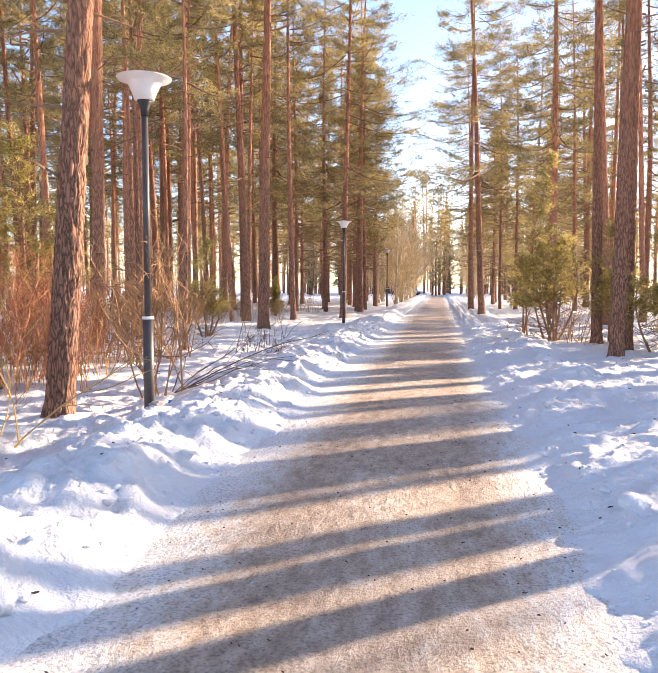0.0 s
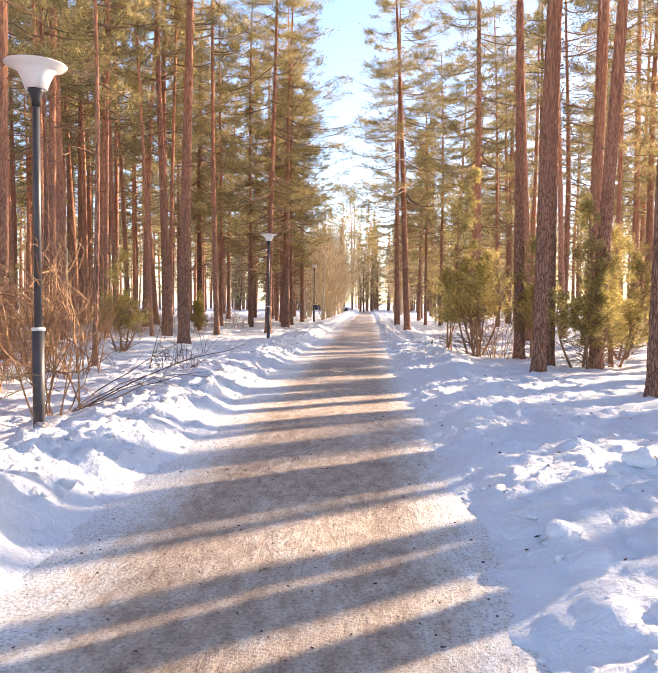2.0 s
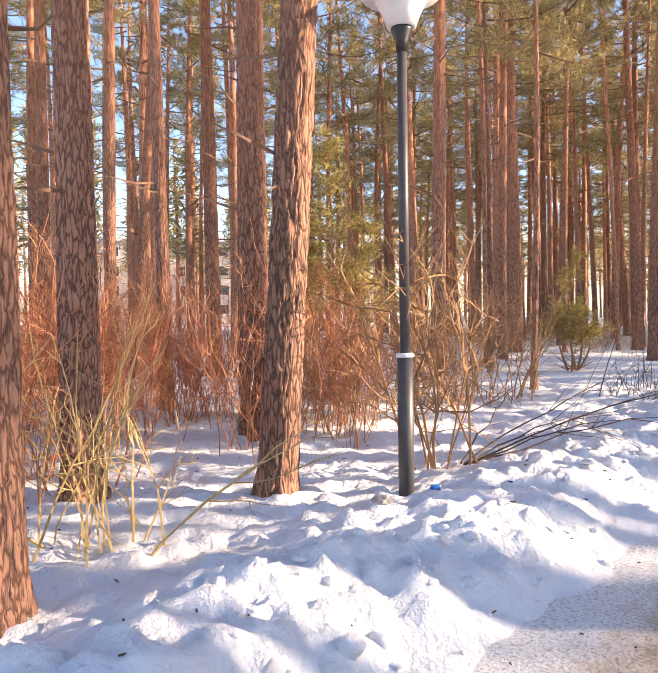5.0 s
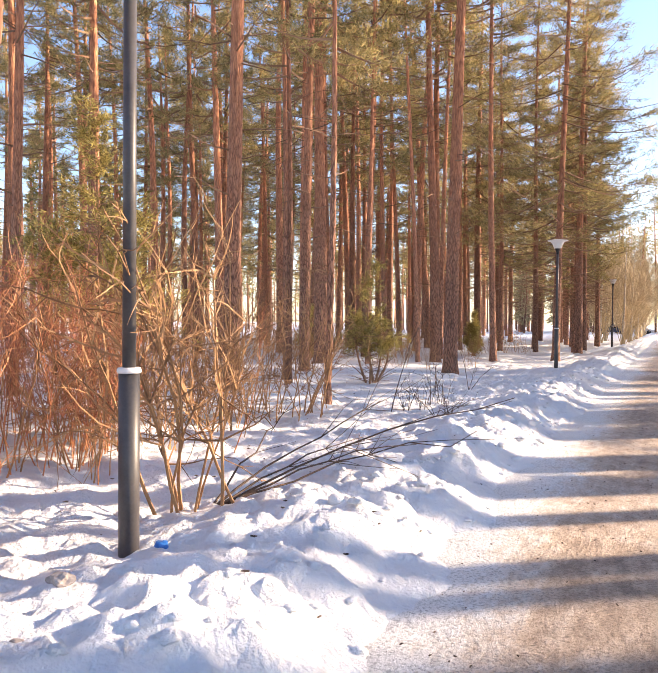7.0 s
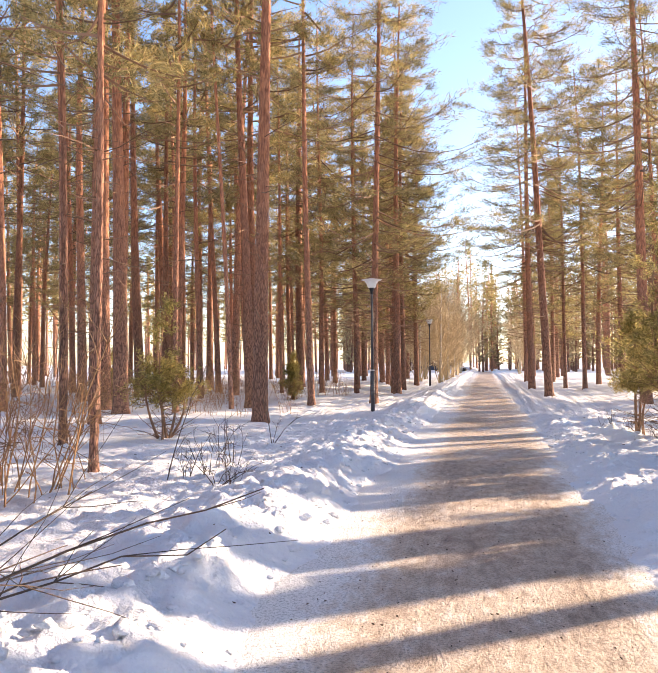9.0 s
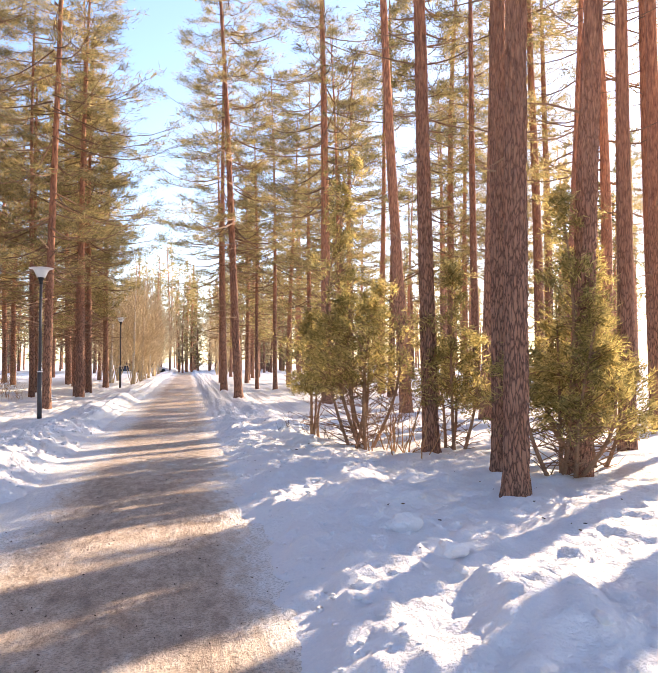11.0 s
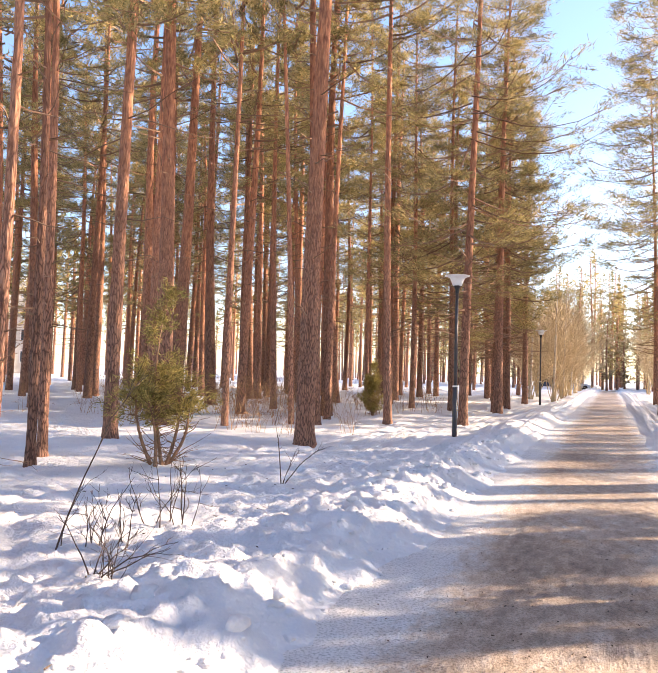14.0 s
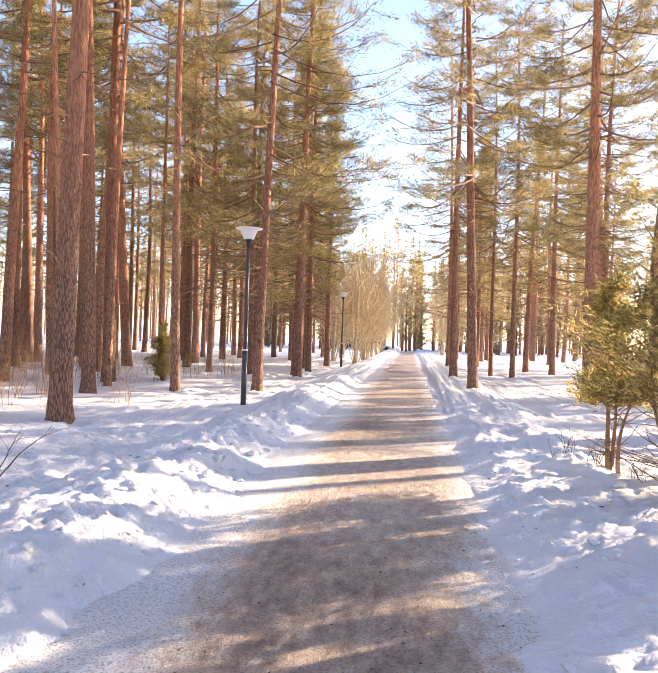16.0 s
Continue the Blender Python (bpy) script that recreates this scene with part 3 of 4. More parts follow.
scatter(88, -42, -9, 6, 66, 2.3, lambda x, y: not (y < 24 and x > -15) and -x < 14 + y * 1.1)
scatter(22, -26, -5.5, 50, 92, 2.4, lambda x, y: True)
scatter(26, 8, 17, 17, 45, 2.2, lambda x, y: True, high=True)
scatter(15, 18, 38, 17, 75, 3.6, lambda x, y: not 11 < y - 0.75 * x < 21)
# added mostly out of view, to shade the near path and banks
scatter(22, 6.4, 18, -3, 17, 1.9, lambda x, y: True, high=True)
scatter(16, 5.5, 20, 50, 100, 2.6, lambda x, y: True)
# unseen pines in line with the sun, added to streak the path with shadow
scatter(5, 7, 18, 9, 22, 1.6, lambda x, y: 6.0 < y - 0.75 * x < 7.8, high=True)
scatter(3, 7, 16, 8, 18, 1.6, lambda x, y: 4.0 < y - 0.75 * x < 4.9, high=True)
# unseen pines added behind the camera
scatter(12, -30, 20, -34, -6, 3.5, lambda x, y: abs(x) > 4)


def far_trees(name, count, box, keep, label, seed, low=0.38, tall=(15, 22), broad=2.4, leaf=None, round_top=False):
    """Woods beyond the near trees: thin trunks and ragged crowns."""
    gen = np.random.default_rng(seed)
    tv, tf, tris = [], [], []
    made = 0
    while made < count:
        x, y = gen.uniform(box[0], box[1]), gen.uniform(box[2], box[3])
        if not keep(x, y):
            continue
        made += 1
        h = gen.uniform(*tall)
        v, fc = tube([(x, y, -0.3), (x + gen.normal(0, 0.2), y, h * 0.5), (x + gen.normal(0, 0.4), y, h)], (0.2, 0.15, 0.04), 5)
        tf += [tuple(a + len(tv) for a in q) for q in fc]
        tv += v
        n = 240
        f = gen.uniform(0, 1, n)
        z = h * (low + (1 - low) * f)
        rad = broad * (np.sqrt(np.clip(1.02 - (2 * f - 1) ** 2, 0, 1)) if round_top else 1.05 - f) * gen.uniform(0.2, 1.0, n) * (0.6 + 0.4 * np.sin(f * 23 + made))
        th = gen.uniform(0, 6.28, n)
        c = np.stack([x + rad * np.cos(th), y + rad * np.sin(th), z], -1)
        d = np.stack([np.cos(th), np.sin(th), gen.uniform(-0.2, 0.6, n)], -1)
        tris.append(blades(c, d, 0.75, 0.11, gen, 0.6))
    wood = new(name)
    for o in (part("trunks", mesh_from("trunks", tv, tf, BARK), BARK, wood), part("crowns", mesh_tris("crowns", np.concatenate(tris), leaf or NEEDLES), NEEDLES, wood)):
        o["kind"] = "stuff"
    return tagged(wood, label, "woods", kind="stuff")


far_trees("far_woods", 300, (-100, 90, 60, 190), lambda x, y: (y > 122 or x < -44 or x > 30) and y > 60 + 0.0 * x, "distant pine woods closing the view", 501)
GOLDEN = leafy("bare_birch_haze", (0.26, 0.20, 0.10), (0.50, 0.40, 0.22), 0.5)
far_trees("far_woods", 120, (-45, 45, 128, 168), lambda x, y: True, "distant mixed woods at the end of the path", 503, 0.15, (14, 23), 2.8, None, True)
far_trees("far_woods", 40, (-24, 26, 112, 135), lambda x, y: abs(x) > 5 or y > 126, "golden leafless birches at the far end of the path", 504, 0.12, (7, 14), 2.3, GOLDEN, True)
far_trees("far_woods", 85, (-95, -42, 4, 62), lambda x, y: True, "distant pine woods behind the near trunks", 502)

# ---- shrubs and junipers ----


def twig_mesh(name, stems, height, spread, mat, seed, side=7, droop=0.0, thick=0.012, base=0.15):
    """The stems of a leafless shrub, a mesh each: a crooked shoot whose branches leave it at narrow angles and fork again."""
    gen = np.random.default_rng(seed)
    made = []

    def grow(vs, fs, start, way, length, radius, level, kids):
        steps = (7, 5, 4)[level]
        pts, d = [np.array(start)], way / np.linalg.norm(way)
        for _ in range(steps):
            d = d + gen.normal(0, (0.13, 0.17, 0.2)[level], 3) + np.array([0, 0, 0.05 - 0.16 * droop * level])
            d = d / np.linalg.norm(d)
            pts.append(pts[-1] + d * length / steps)
        v, fc = tube(pts, np.linspace(radius, radius * 0.3, len(pts)), 4 if level == 0 else 3)
        fs.extend(tuple(a + len(vs) for a in q) for q in fc)
        vs.extend(v)
        for _ in range(kids if level < 2 else 0):
            i = gen.integers(2 if level == 0 else 1, steps)
            axis = pts[i + 1] - pts[i]
            axis = axis / np.linalg.norm(axis)
            fork = axis + gen.normal(0, 0.68, 3)
            grow(vs, fs, pts[i], fork, length * gen.uniform(0.25, 0.55) * (1.15 - 0.5 * i / steps), radius * (0.52 if level == 0 else 0.6), level + 1, 3)

    for _ in range(stems):
        az, out = gen.uniform(0, 2 * math.pi), abs(gen.normal(0, spread))
        h = height * gen.uniform(0.6, 1.1)
        foot = np.array([gen.normal(0, base), gen.normal(0, base), -0.08])
        vs, fs = [], []
        grow(vs, fs, foot, np.array([math.cos(az) * out, math.sin(az) * out, h]), h * 1.05, thick * gen.uniform(0.7, 1.2), 0, side)
        made.append(mesh_from("stem", vs, fs, mat, False))
    return made


def shrub(x, y, mesh, turn, scale=1.0, label="", name="bare_shrub", group="bare shrubs"):
    ob = new(name)
    for me in mesh:
        part("stem", me, me.materials[0], ob)
    ob.location = (x, y, ground_z(x, y))
    ob.rotation_euler = (0, 0, radians(turn))
    ob.scale = (scale,) * 3
    return tagged(ob, label, "shrub", group)


RED = [twig_mesh("bare_shrub", 17, 2.1, 0.55, RED_TWIG, 300 + i, 8, thick=0.0085, base=0.3) for i in range(3)]
GOLD = [twig_mesh("bare_shrub", 20, 1.6, 0.5, YELLOW_TWIG, 320 + i, 3, thick=0.010) for i in range(2)]
BRUSH = [twig_mesh("bare_shrub", 8, 2.1, 0.6, BROWN_TWIG, 340 + i, 8, droop=0.3, thick=0.011, base=0.25) for i in range(3)]
LOW = [twig_mesh("bare_shrub", 9, 0.7, 0.25, DARK_TWIG, 360 + i, 3, thick=0.007, base=0.08) for i in range(3)]
RED_L = "dense leafless shrub with reddish orange twigs in snow"
for i in range(58):
    x, y = frand.uniform(-12.0, -4.9), frand.uniform(3.2, 11.2)
    if -x > 4.2 + abs(y - 6) * 0.2 and (x + 6.4) ** 2 + (y - 9.8) ** 2 > 0.3 and (x + 5.25) ** 2 + (y - 6.8) ** 2 > 0.2:
        shrub(x, y, RED[i % 3], frand.uniform(0, 360), frand.uniform(0.75, 1.15), RED_L)
for i in range(26):
    x, y = frand.uniform(-9.5, -4.9), frand.uniform(9.5, 15.5)
    shrub(x, y, BRUSH[i % 3], frand.uniform(0, 360), frand.uniform(0.7, 1.1), "tangled brown leafless undergrowth shrub in snow")
shrub(-3.95, 6.1, GOLD[0], 40, 1.0, "bare shrub of upright yellowish stems beside the pine")
shrub(-4.0, 4.35, twig_mesh("bare_shrub", 7, 1.7, 0.5, YELLOW_TWIG, 329, 7, thick=0.012), 10, 0.8, "bare shrub of upright yellowish stems beside the pine")
shrub(-4.6, 5.4, GOLD[1], 200, 0.95, "bare shrub of upright yellowish stems in snow")
tangle = twig_mesh("bare_shrub", 10, 2.5, 0.8, BROWN_TWIG, 380, 14, droop=0.3, thick=0.016, base=0.13)
shrub(-3.42, 9.45, tangle, 0, 1.0, "bare branching brown shrub behind the lamp post")


def leaning(x, y, stems, az0, az1, length, rise, thick, seed, label):
    """A few long dark stems that lean out from one foot."""
    gen = np.random.default_rng(seed)
    root = new("bare_shrub")
    root.location = (x, y, ground_z(x, y))
    for i in range(stems):
        az = radians(az0 + (az1 - az0) * (i + 0.5) / stems + gen.normal(0, 6))
        ln = length * gen.uniform(0.65, 1.1)
        top = rise * gen.uniform(0.5, 1.2)
        q = np.linspace(0, 1, 8)
        pts = np.stack([np.cos(az) * ln * q, np.sin(az) * ln * q, -0.06 + top * (1.6 * q - 0.6 * q * q)], -1) + gen.normal(0, 0.02 * ln, (8, 3)) * q[:, None]
        vs, fs = tube(pts, np.linspace(thick, thick * 0.3, 8), 5)
        for _ in range(5):
            j = gen.integers(3, 7)
            d = pts[j] - pts[j - 1] + gen.normal(0, 0.12 * length, 3) * 0.5
            w = np.linspace(0, 1, 4)[:, None]
            v, fc = tube(pts[j] + d * 1.6 * w + gen.normal(0, 0.015, (4, 3)) * w, np.linspace(thick * 0.4, thick * 0.15, 4), 3)
            fs += [tuple(a + len(vs) for a in f) for f in fc]
            vs += v
        part("stem", mesh_from("stem", vs, fs, DARK_TWIG), DARK_TWIG, root)
    return tagged(root, label, "shrub", "bare shrubs")


leaning(-3.35, 9.55, 6, 20, 95, 2.3, 0.8, 0.011, 381, "long dark bare branches leaning low over snow")
leaning(-4.29, 15.98, 1, 60, 80, 0.9, 1.5, 0.009, 383, "single dark bare stem leaning out of snow")
leaning(-3.3, 15.3, 5, 0, 180, 0.6, 0.35, 0.007, 384, "low dark twigs poking out of snow")
leaning(-4.04, 20.06, 3, 20, 160, 0.7, 0.9, 0.009, 385, "thin bare stems poking out of snow")
shrub(-3.95, 17.2, LOW[0], 0, 1.3, "small bare dark shrub poking out of snow")
shrub(-4.1, 16.3, LOW[1], 90, 1.1, "small bare dark shrub poking out of snow")
shrub(-3.1, 15.2, LOW[2], 90, 0.7, "small bare dark shrub poking out of snow")
for i in range(56):
    x, y = frand.uniform(-17, -6.2), frand.uniform(27.5, 44)
    shrub(x, y, BRUSH[i % 3], frand.uniform(0, 360), frand.uniform(0.4, 0.8), "low brown undergrowth at the foot of pines")


def evergreen_mesh(h, w, clear, spires, tufts, seed, mat, point=0.9):
    """A juniper: several bare stems, rising boughs of different reach, and drooping sprays of short needles on their outer parts."""
    gen = np.random.default_rng(seed)
    centres, ways, stems = [], [], []

    def stick(pts, r0, r1, sides=3):
        vs, fs = stems[-1]
        v, fc = tube(pts, np.linspace(r0, r1, len(pts)), sides)
        fs.extend(tuple(a + len(vs) for a in q) for q in fc)
        vs.extend(v)

    for s in range(spires):
        stems.append(([], []))
        az, off = gen.uniform(0, 6.28), (0.0 if s == 0 else gen.uniform(0.12, 0.34) * w)
        top = h * (1.0 if s == 0 else gen.uniform(0.42, 0.74))
        foot = np.array([math.cos(az) * off * 0.35, math.sin(az) * off * 0.35, -0.1])
        tip = np.array([math.cos(az) * off, math.sin(az) * off, top])
        sway = gen.normal(0, 0.05 * h, 3) * (1, 1, 0)
        stem = lambda q: foot + (tip - foot) * q + sway * math.sin(3.14 * q)
        stick([stem(q) for q in np.linspace(0, 1, 9)], 0.035, 0.006, 5)
        for k in range(int(tufts * (0.55 if s == 0 else 0.22))):
            q = gen.uniform(clear * 0.75 / top, 0.99)
            f = (q * top - clear * 0.75) / max(0.2, top - clear * 0.75)
            a, ang = stem(q), gen.uniform(0, 6.28)
            reach = (0.42 * w * (1 - f) ** point * (0.55 + 0.6 * math.sin(f * 9 + s * 2.1) ** 2) + 0.10) * gen.uniform(0.45, 1.25)
            d = np.array([math.cos(ang), math.sin(ang), gen.uniform(0.25, 0.9)])
            droop = gen.uniform(0.0, 0.3)
            at = lambda u: a + d * reach * u - np.array([0, 0, droop * reach * u * u])
            stick([at(u) for u in (0, 0.5, 1.0)], 0.009, 0.003)
            for u in gen.uniform(0.4, 1.1, 5):
                centres.append(at(u) + gen.normal(0, 0.05, 3))
                ways.append(d * (0.8, 0.8, 0.5) + np.array([0, 0, gen.uniform(-0.3, 0.4)]))
        for _ in range(16):
            zb, ang = gen.uniform(0.05, clear * 1.1), gen.uniform(0, 6.28)
            a, ln = stem(zb / top), w * gen.uniform(0.12, 0.38)
            d = np.array([math.cos(ang), math.sin(ang), gen.uniform(0.0, 0.8)])
            stick([a + d * ln * u + gen.normal(0, 0.03, 3) * u for u in np.linspace(0, 1, 4)], 0.010, 0.003)
    k = 15
    c = np.repeat(np.array(centres), k, 0)
    out = np.repeat(np.array(ways), k, 0)
    c = c + gen.normal(0, 0.045, c.shape)
    return [mesh_from("stem", vs, fs, DEAD, False) for vs, fs in stems], mesh_tris("foliage", blades(c, out, 0.085, 0.0095, gen, 0.55), mat)


def juniper(x, y, h, w, clear, spires, seed, mat=JUNIPER, name="juniper", label="bushy green-gold juniper with bare brown lower stems", tufts=120):
    root = new(name)
    root.location = (x, y, ground_z(x, y))
    st, fo = evergreen_mesh(h, w, clear, spires, tufts, seed, mat)
    for me in st:
        part("stem", me, DEAD, root)
    part("foliage", fo, mat, root)
    return tagged(root, label, "juniper", "junipers")


juniper(3.57, 20.8, 5.2, 3.0, 1.2, 8, 400)
juniper(2.95, 22.4, 2.4, 1.5, 1.1, 3, 401)
juniper(5.1, 20.2, 3.3, 1.7, 1.0, 4, 402)
juniper(5.45, 17.15, 3.9, 1.9, 0.7, 5, 403)
juniper(6.4, 17.9, 3.3, 1.8, 0.6, 4, 404)
juniper(7.6, 20.6, 3.4, 2.0, 0.6, 4, 405)
juniper(-6.6, 20.9, 2.9, 1.7, 0.9, 5, 406, SPRUCE, label="small yellowish green juniper in the snowy wood", tufts=70)
juniper(-7.6, 12.6, 4.6, 2.3, 1.6, 5, 407, SPRUCE, label="dark green young spruce behind bare shrubs")
juniper(-13.5, 31.0, 2.2, 1.0, 0.3, 3, 408, SPRUCE, label="small green juniper under the pines")
juniper(-8.2, 37.0, 2.0, 0.9, 0.3, 3, 409, SPRUCE, label="small green juniper under the pines")
for i in range(3):
    shrub(2.5 + 0.35 * i, 22.8 - 0.4 * i, LOW[i % 3], i * 70, 0.7, "small dark plant sticking out of the snow")
sticks = twig_mesh("bare_shrub", 22, 1.3, 0.6, BROWN_TWIG, 382, 5, thick=0.012, base=0.3)
shrub(4.0, 20.1, sticks, 0, 1.0, "tangle of bare brown shoots at the foot of a juniper")

# ---- street lamps ----


def lathe(profile, sides):
    """Vertices and faces of a turned body from (radius, height) pairs."""
    verts, faces = [], []
    for r, z in profile:
        for k in range(sides):
            a = 2 * math.pi * k / sides
            verts.append((r * math.cos(a), r * math.sin(a), z))
    for i in range(len(profile) - 1):
        for k in range(sides):
            p, q = i * sides + k, i * sides + (k + 1) % sides
            faces.append((p, q, q + sides, p + sides))
    return verts, faces


def street_lamp(x, y, z):
    root = new("street_lamp")
    root.location = (x, y, z)
    for nm, prof, mt, lb in (
        ("lower_pole", [(0.0, -0.4), (0.066, -0.4), (0.066, 1.12), (0.0, 1.13)], POLE, ""),
        ("collar", [(0.0, 1.12), (0.074, 1.12), (0.078, 1.135), (0.07, 1.155), (0.0, 1.16)], SHADE, "pale ring dusted with snow"),
        ("upper_pole", [(0.0, 1.14), (0.043, 1.14), (0.040, 3.660), (0.0, 3.660)], POLE, ""),
        ("socket", [(0.0, 3.620), (0.045, 3.620), (0.05, 3.700), (0.085, 3.790), (0.09, 3.820), (0.0, 3.830)], BLACK, "black lamp holder"),
        ("shade", [(0.088, 3.815), (0.12, 3.820), (0.155, 3.920), (0.20, 4.010), (0.23, 4.040), (0.32, 4.065), (0.33, 4.080), (0.22, 4.070), (0.19, 4.030), (0.145, 3.930), (0.11, 3.830), (0.088, 3.825)], SHADE, "white translucent bowl"),
        ("lid", [(0.0, 4.120), (0.12, 4.115), (0.24, 4.095), (0.335, 4.082), (0.325, 4.070), (0.22, 4.072), (0.0, 4.072)], SHADE, "flat white disc cap"),
    ):
        v, f = lathe(prof, 32)
        part(nm, mesh_from(nm, v, f, mt), mt, root, lb)
    return tagged(root, "dark steel park lamp post with white bowl shade", "street lamp", "park lamps")


street_lamp(-3.213, 8.50, 0.10)
street_lamp(-3.6, 29.7, 0.26)
street_lamp(-3.5, 53.0, 0.30)


# ---- birches where the path ends ----
BIRCH_BARK = material("birch_bark", (0.30, 0.25, 0.19), (0.72, 0.66, 0.56), 3, (1, 1, 4), rough=0.7, bump=0.2)
BIRCH = [twig_mesh("birch_tree", 14, 8.5, 1.7, BIRCH_TWIG, 600 + i, 14, thick=0.04, base=0.12) for i in range(2)]
for i, (x, y) in enumerate(((-3.3, 60), (-3.1, 67), (-2.9, 74), (-4.0, 80), (-3.1, 87), (-4.4, 94), (-5.2, 64), (-5.4, 72), (4.6, 88), (4.2, 98), (-3.3, 102), (5.6, 107), (-6.5, 86))):
    root = new("birch_tree")
    root.location = (x, y, ground_z(x, y))
    v, fc = tube([(0, 0, -0.3), (0.1, 0, 3), (0.15, 0.1, 6), (0.3, 0.1, 9.5)], (0.11, 0.09, 0.06, 0.01), 8)
    part("trunk", mesh_from("trunk", v, fc, BIRCH_BARK), BIRCH_BARK, root)
    for me in BIRCH[i % 2]:
        o = part("limb", me, BIRCH_TWIG, root)
        o.rotation_euler[2] = i * 1.3
    root.scale = (0.9 + 0.05 * (i % 4),) * 3
    tagged(root, "leafless pale birch glowing golden beside the path", "birch tree", "roadside birches")


# ---- loose snow clods on the banks ----
def clods(count, x0, x1, y0, y1, label, seed, size=1.0):
    gen = np.random.default_rng(seed)
    ico = bmesh.new()
    bmesh.ops.create_icosphere(ico, subdivisions=2, radius=1.0)
    base = np.array([v.co[:] for v in ico.verts])
    tri = np.array([[v.index for v in f.verts] for f in ico.faces])
    ico.free()
    vs, fs = [], []
    for _ in range(count):
        x, y = gen.uniform(x0, x1), gen.uniform(y0, y1)
        r = size * gen.uniform(0.02, 0.045) * gen.uniform(0.7, 1.8)
        k = gen.normal(0, 1, 3)
        shape = base * (1 + 0.25 * np.sin(base @ (k * 2.3) + k[0] * 5)[:, None] + 0.2 * np.sin(base @ (k[::-1] * 4.1))[:, None])
        p = shape * r * np.array([gen.uniform(0.9, 1.5), gen.uniform(0.9, 1.5), gen.uniform(0.5, 0.8)])
        p = p + np.array([x, y, ground_z(x, y) - r * 0.05])
        fs += [tuple(t + len(vs) for t in q) for q in tri]
        vs += list(p)
    ob = new("snow_clods", mesh_from("snow_clods", vs, fs, SNOW))
    return tagged(ob, label, "snow clods", kind="stuff")


clods(200, -2.6, -1.6, 2.5, 27, "loose lumps of ploughed snow on the bank", 701)
clods(90, 1.6, 3.2, 5, 26, "loose lumps of ploughed snow on the bank", 702)
clods(260, 1.25, 1.75, 3, 24, "small crumbs of snow along the path's edge", 703, 0.45)
clods(200, -2.2, -1.4, 3, 22, "small crumbs of snow along the path's edge", 704, 0.5)

# ---- litter, twigs and grit on the snow ----
def debris(count, x0, x1, y0, y1, size, mat, label, seed, on_path=False):
    gen = np.random.default_rng(seed)
    vs, fs = [], []
    for _ in range(count):
        x, y = gen.uniform(x0, x1), gen.uniform(y0, y1)
        z = (float(path_height(np.array([x]), np.array([y]))[0]) if on_path else ground_z(x, y)) + 0.006
        a, ln = gen.uniform(0, 6.28), size * gen.uniform(0.4, 1.6)
        e = np.array([math.cos(a), math.sin(a), gen.uniform(-0.1, 0.25)]) * ln
        c = np.array([x, y, z])
        v, fc = tube([c - e / 2, c + gen.normal(0, 0.1 * ln, 3) * (1, 1, 0.3), c + e / 2], (0.003 + 0.05 * size, 0.004 + 0.06 * size, 0.002), 4)
        fs += [tuple(t + len(vs) for t in q) for q in fc]
        vs += v
    ob = new("forest_litter", mesh_from("forest_litter", vs, fs, mat, False))
    return tagged(ob, label, "litter", kind="stuff")


debris(170, -6, -1.5, 2, 24, 0.035, DARK_TWIG, "scraps of bark and twigs lying on snow", 711)
debris(130, 1.4, 5.5, 3, 26, 0.035, DARK_TWIG, "scraps of bark and twigs lying on snow", 712)
debris(420, -1.35, 1.3, 1.5, 20, 0.014, DARK_TWIG, "pine needles and grit on the path", 713, True)

# ---- blue wrapper and grey clod beside the lamp ----
BLUE = material("blue_foil", (0.02, 0.10, 0.36), (0.05, 0.22, 0.60), 20, rough=0.35, bump=0.4, bump_dist=0.01)
GREY = material("grey_ice", (0.22, 0.19, 0.18), (0.42, 0.38, 0.36), 12, rough=0.8, bump=0.5, bump_dist=0.01)


def crumple(name, x, y, r, flat, mat, seed, label, category):
    gen = np.random.default_rng(seed)
    bm = bmesh.new()
    bmesh.ops.create_icosphere(bm, subdivisions=3, radius=r)
    for v in bm.verts:
        k = 1 + 0.45 * (noise.noise(v.co * (2.5 / r) * 0.5 + Vector((seed, 0, 0))))
        v.co = Vector((v.co.x * k * 1.3, v.co.y * k, v.co.z * k * flat))
    me = bpy.data.meshes.new(name)
    bm.to_mesh(me)
    bm.free()
    me.materials.append(mat)
    ob = new(name, me)
    ob.location = (x, y, ground_z(x, y) + r * flat * 0.5)
    return tagged(ob, label, category)


crumple("wrapper", -2.88, 8.42, 0.038, 0.6, BLUE, 3, "crumpled bright blue wrapper lying on snow", "litter")
crumple("ice_lump", -2.69, 7.45, 0.05, 0.6, GREY, 5, "dirty grey lump of ice on snow", "ice lump")
crumple("ice_lump", -2.45, 7.0, 0.03, 0.6, GREY, 6, "dirty grey lump of ice on snow", "ice lump")
crumple("snow_block", 2.95, 7.05, 0.10, 0.9, SNOW, 7, "upright block of snow on the bank", "snow block")
crumple("snow_block", 2.44, 14.64, 0.11, 0.8, SNOW, 8, "rounded block of snow on the bank", "snow block")
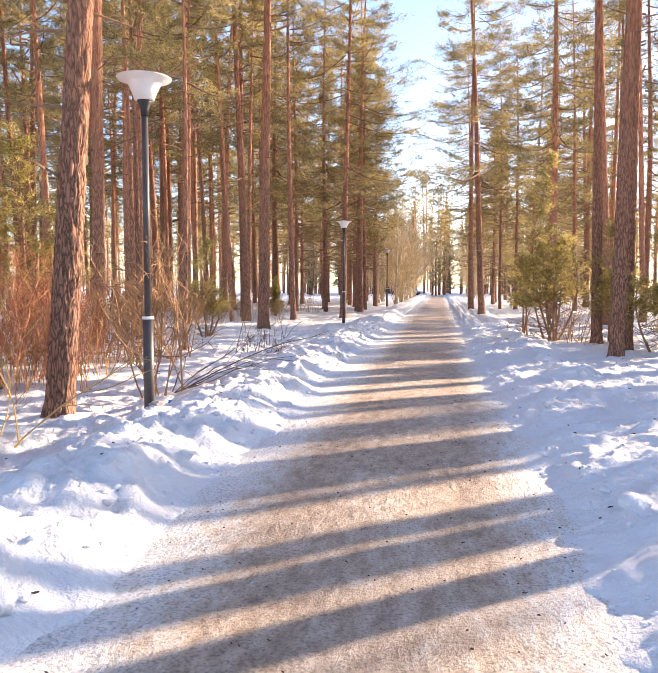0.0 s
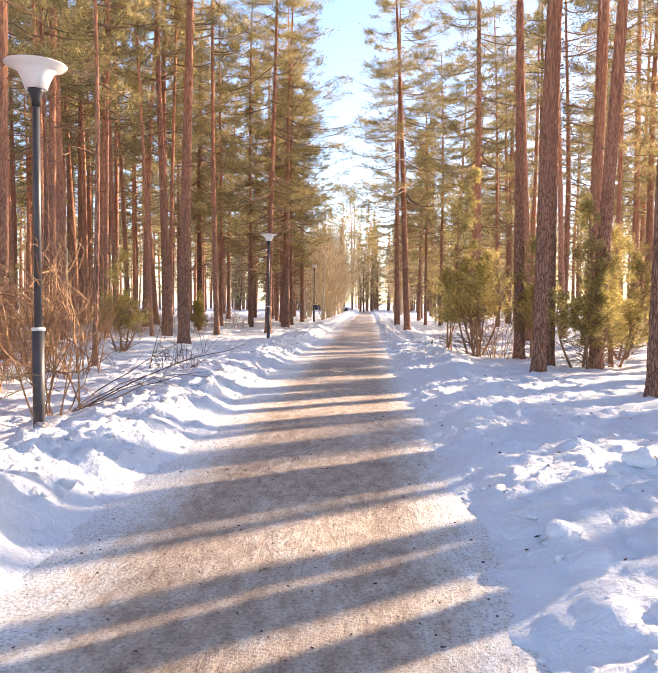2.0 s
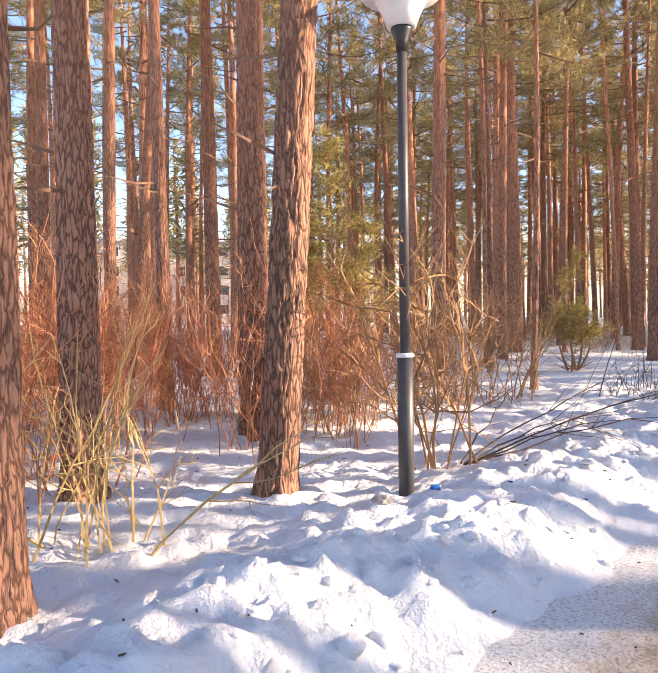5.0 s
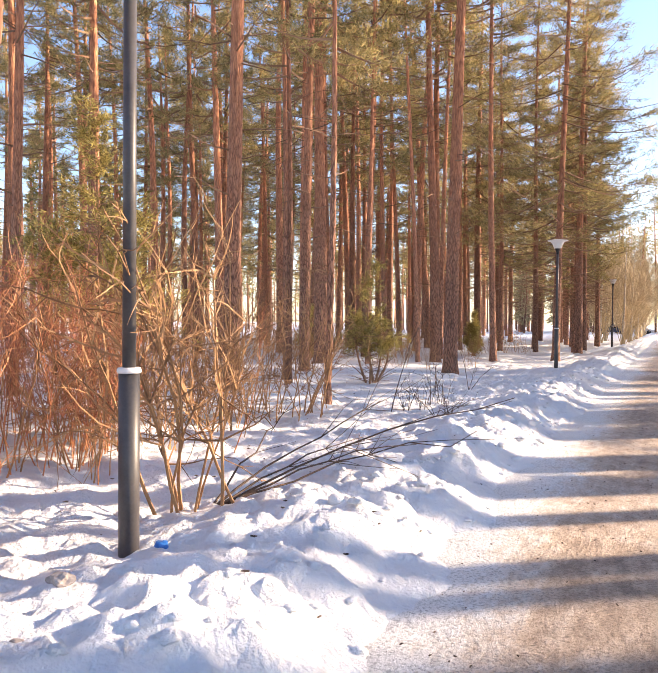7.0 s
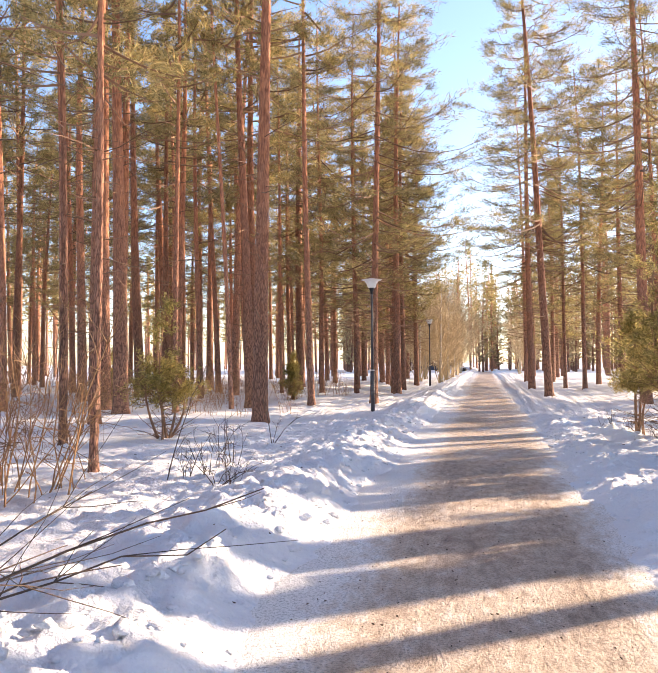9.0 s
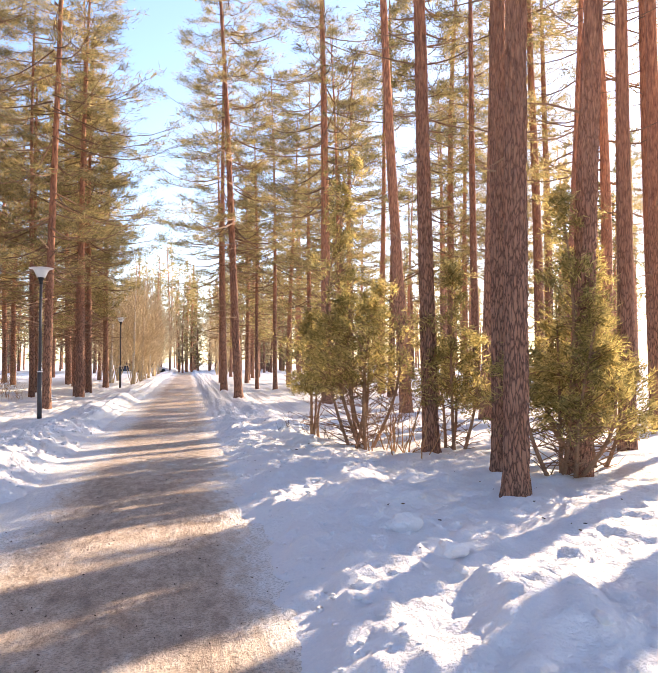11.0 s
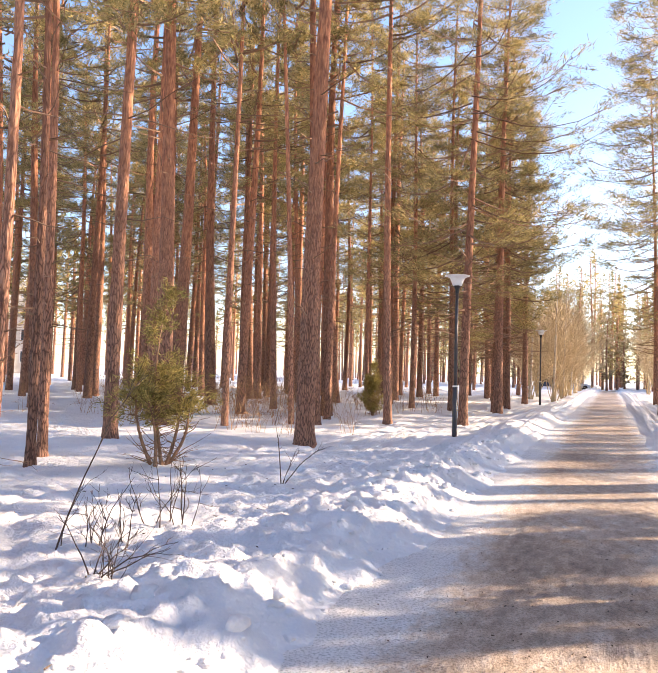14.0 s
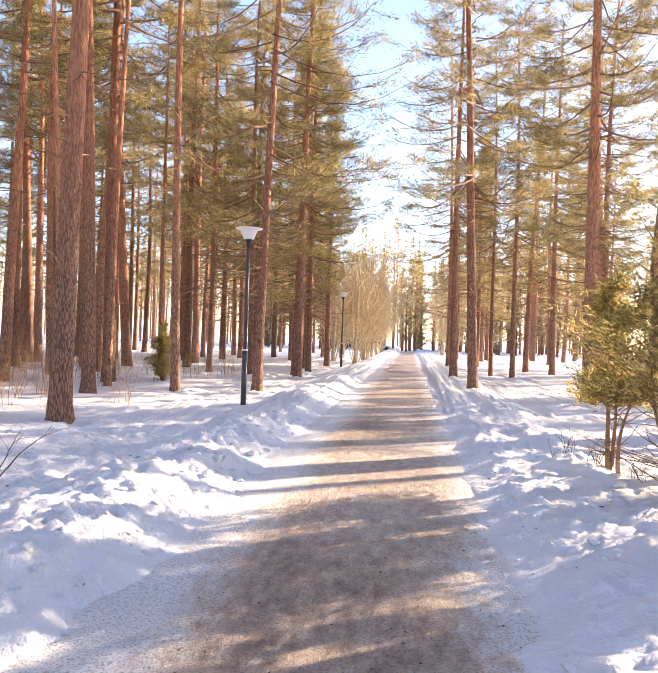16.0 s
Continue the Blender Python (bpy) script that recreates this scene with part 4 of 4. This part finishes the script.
crumple("snow_block", 2.50, 13.65, 0.10, 0.75, SNOW, 9, "rounded block of snow on the bank", "snow block")

# ---- parked cars at the far end ----
PAINTS = [material("silver_paint", (0.42, 0.44, 0.47), (0.5, 0.52, 0.55), 4, rough=0.3, bump=0.0), material("dark_blue_paint", (0.03, 0.045, 0.08), (0.05, 0.07, 0.11), 4, rough=0.3, bump=0.0)]
GLASSY = material("dark_car_glass", (0.02, 0.025, 0.03), (0.04, 0.045, 0.05), 4, rough=0.08, bump=0.0)
RUBBER = material("tyre_rubber", (0.015, 0.015, 0.015), (0.03, 0.03, 0.03), 20, rough=0.9, bump=0.2)


def prism(profile, half, bevel):
    """A side profile of (x, z) pairs given width, with rounded edges."""
    bm = bmesh.new()
    a = [bm.verts.new((x, -half, z)) for x, z in profile]
    b = [bm.verts.new((x, half, z)) for x, z in profile]
    bm.faces.new(a[::-1])
    bm.faces.new(b)
    for i in range(len(a)):
        j = (i + 1) % len(a)
        bm.faces.new((a[i], a[j], b[j], b[i]))
    bmesh.ops.bevel(bm, geom=bm.edges[:], offset=bevel, segments=2, affect="EDGES")
    bmesh.ops.recalc_face_normals(bm, faces=bm.faces[:])
    return bm


def car(x, y, turn, paint, label):
    root = new("car")
    root.location, root.rotation_euler = (x, y, ground_z(x, y)), (0, 0, radians(turn))
    part("body", prism([(-2.1, 0.3), (2.1, 0.3), (2.15, 0.7), (1.1, 0.9), (-1.9, 0.95), (-2.15, 0.75)], 0.85, 0.06), paint, root)
    part("cabin", prism([(-1.7, 0.9), (0.95, 0.9), (0.3, 1.42), (-1.2, 1.45)], 0.72, 0.05), GLASSY, root, "dark glass")
    part("roof", prism([(-1.25, 1.42), (0.33, 1.40), (0.2, 1.47), (-1.1, 1.49)], 0.70, 0.02), paint, root)
    for wx in (-1.3, 1.35):
        for wy in (-0.8, 0.8):
            v, f = lathe([(0.0, -0.1), (0.28, -0.1), (0.32, -0.06), (0.32, 0.06), (0.28, 0.1), (0.0, 0.1)], 16)
            w = part("wheel", mesh_from("wheel", v, f, RUBBER), RUBBER, root)
            w.matrix_basis = pose(wx, wy, 0.32, 90, 0, 0)
    return tagged(root, label, "car", "parked cars")


car(-4.6, 119, 12, PAINTS[0], "silver car parked on snow at the path's end")
car(-8.2, 121, 8, PAINTS[1], "dark blue car parked on snow at the path's end")

# ---- block of flats behind the wood ----
PLASTER = material("pale_plaster", (0.52, 0.47, 0.42), (0.64, 0.59, 0.53), 0.6, rough=0.9, bump=0.1)
ROOFING = material("snowy_roof", (0.7, 0.7, 0.72), (0.82, 0.82, 0.84), 1.0, rough=0.9, bump=0.2)
PANE = material("window_glass", (0.05, 0.06, 0.07), (0.09, 0.10, 0.12), 1.0, rough=0.1, bump=0.0)
FRAME = material("white_window_frame", (0.7, 0.69, 0.66), (0.78, 0.77, 0.75), 3.0, rough=0.6, bump=0.0)


def box(x0, x1, y0, y1, z0, z1):
    bm = bmesh.new()
    bmesh.ops.create_cube(bm, size=1.0)
    for v in bm.verts:
        v.co = Vector((x0 + (v.co.x + 0.5) * (x1 - x0), y0 + (v.co.y + 0.5) * (y1 - y0), z0 + (v.co.z + 0.5) * (z1 - z0)))
    return bm


def flats(x, y, turn, bays, floors):
    root = new("apartment_building")
    root.location, root.rotation_euler = (x, y, -0.2), (0, 0, radians(turn))
    w, h = bays * 3.2, floors * 2.9 + 1.2
    part("wall", box(-w / 2, w / 2, -6, 6, 0, h), PLASTER, root)
    part("roof", box(-w / 2 - 0.4, w / 2 + 0.4, -6.4, 6.4, h, h + 0.5), ROOFING, root, "flat roof under snow")
    pane_box, frame_box = bpy.data.meshes.new("pane"), bpy.data.meshes.new("window_frame")
    for me, bm, mt in ((pane_box, box(-0.7, 0.7, -0.06, 0.0, 0, 1.4), PANE), (frame_box, box(-0.82, 0.82, -0.03, 0.0, -0.12, 1.52), FRAME)):
        bm.to_mesh(me)
        bm.free()
        me.materials.append(mt)
    for i in range(bays):
        for k in range(floors):
            fr = part("window", frame_box, FRAME, root)
            fr.location = (-w / 2 + 1.6 + 3.2 * i, -6.0, 1.9 + 2.9 * k)
            part("pane", pane_box, PANE, fr)
    return tagged(root, "pale plastered block of flats behind the wood", "apartment building")


flats(-88, 76, 50, 11, 4)
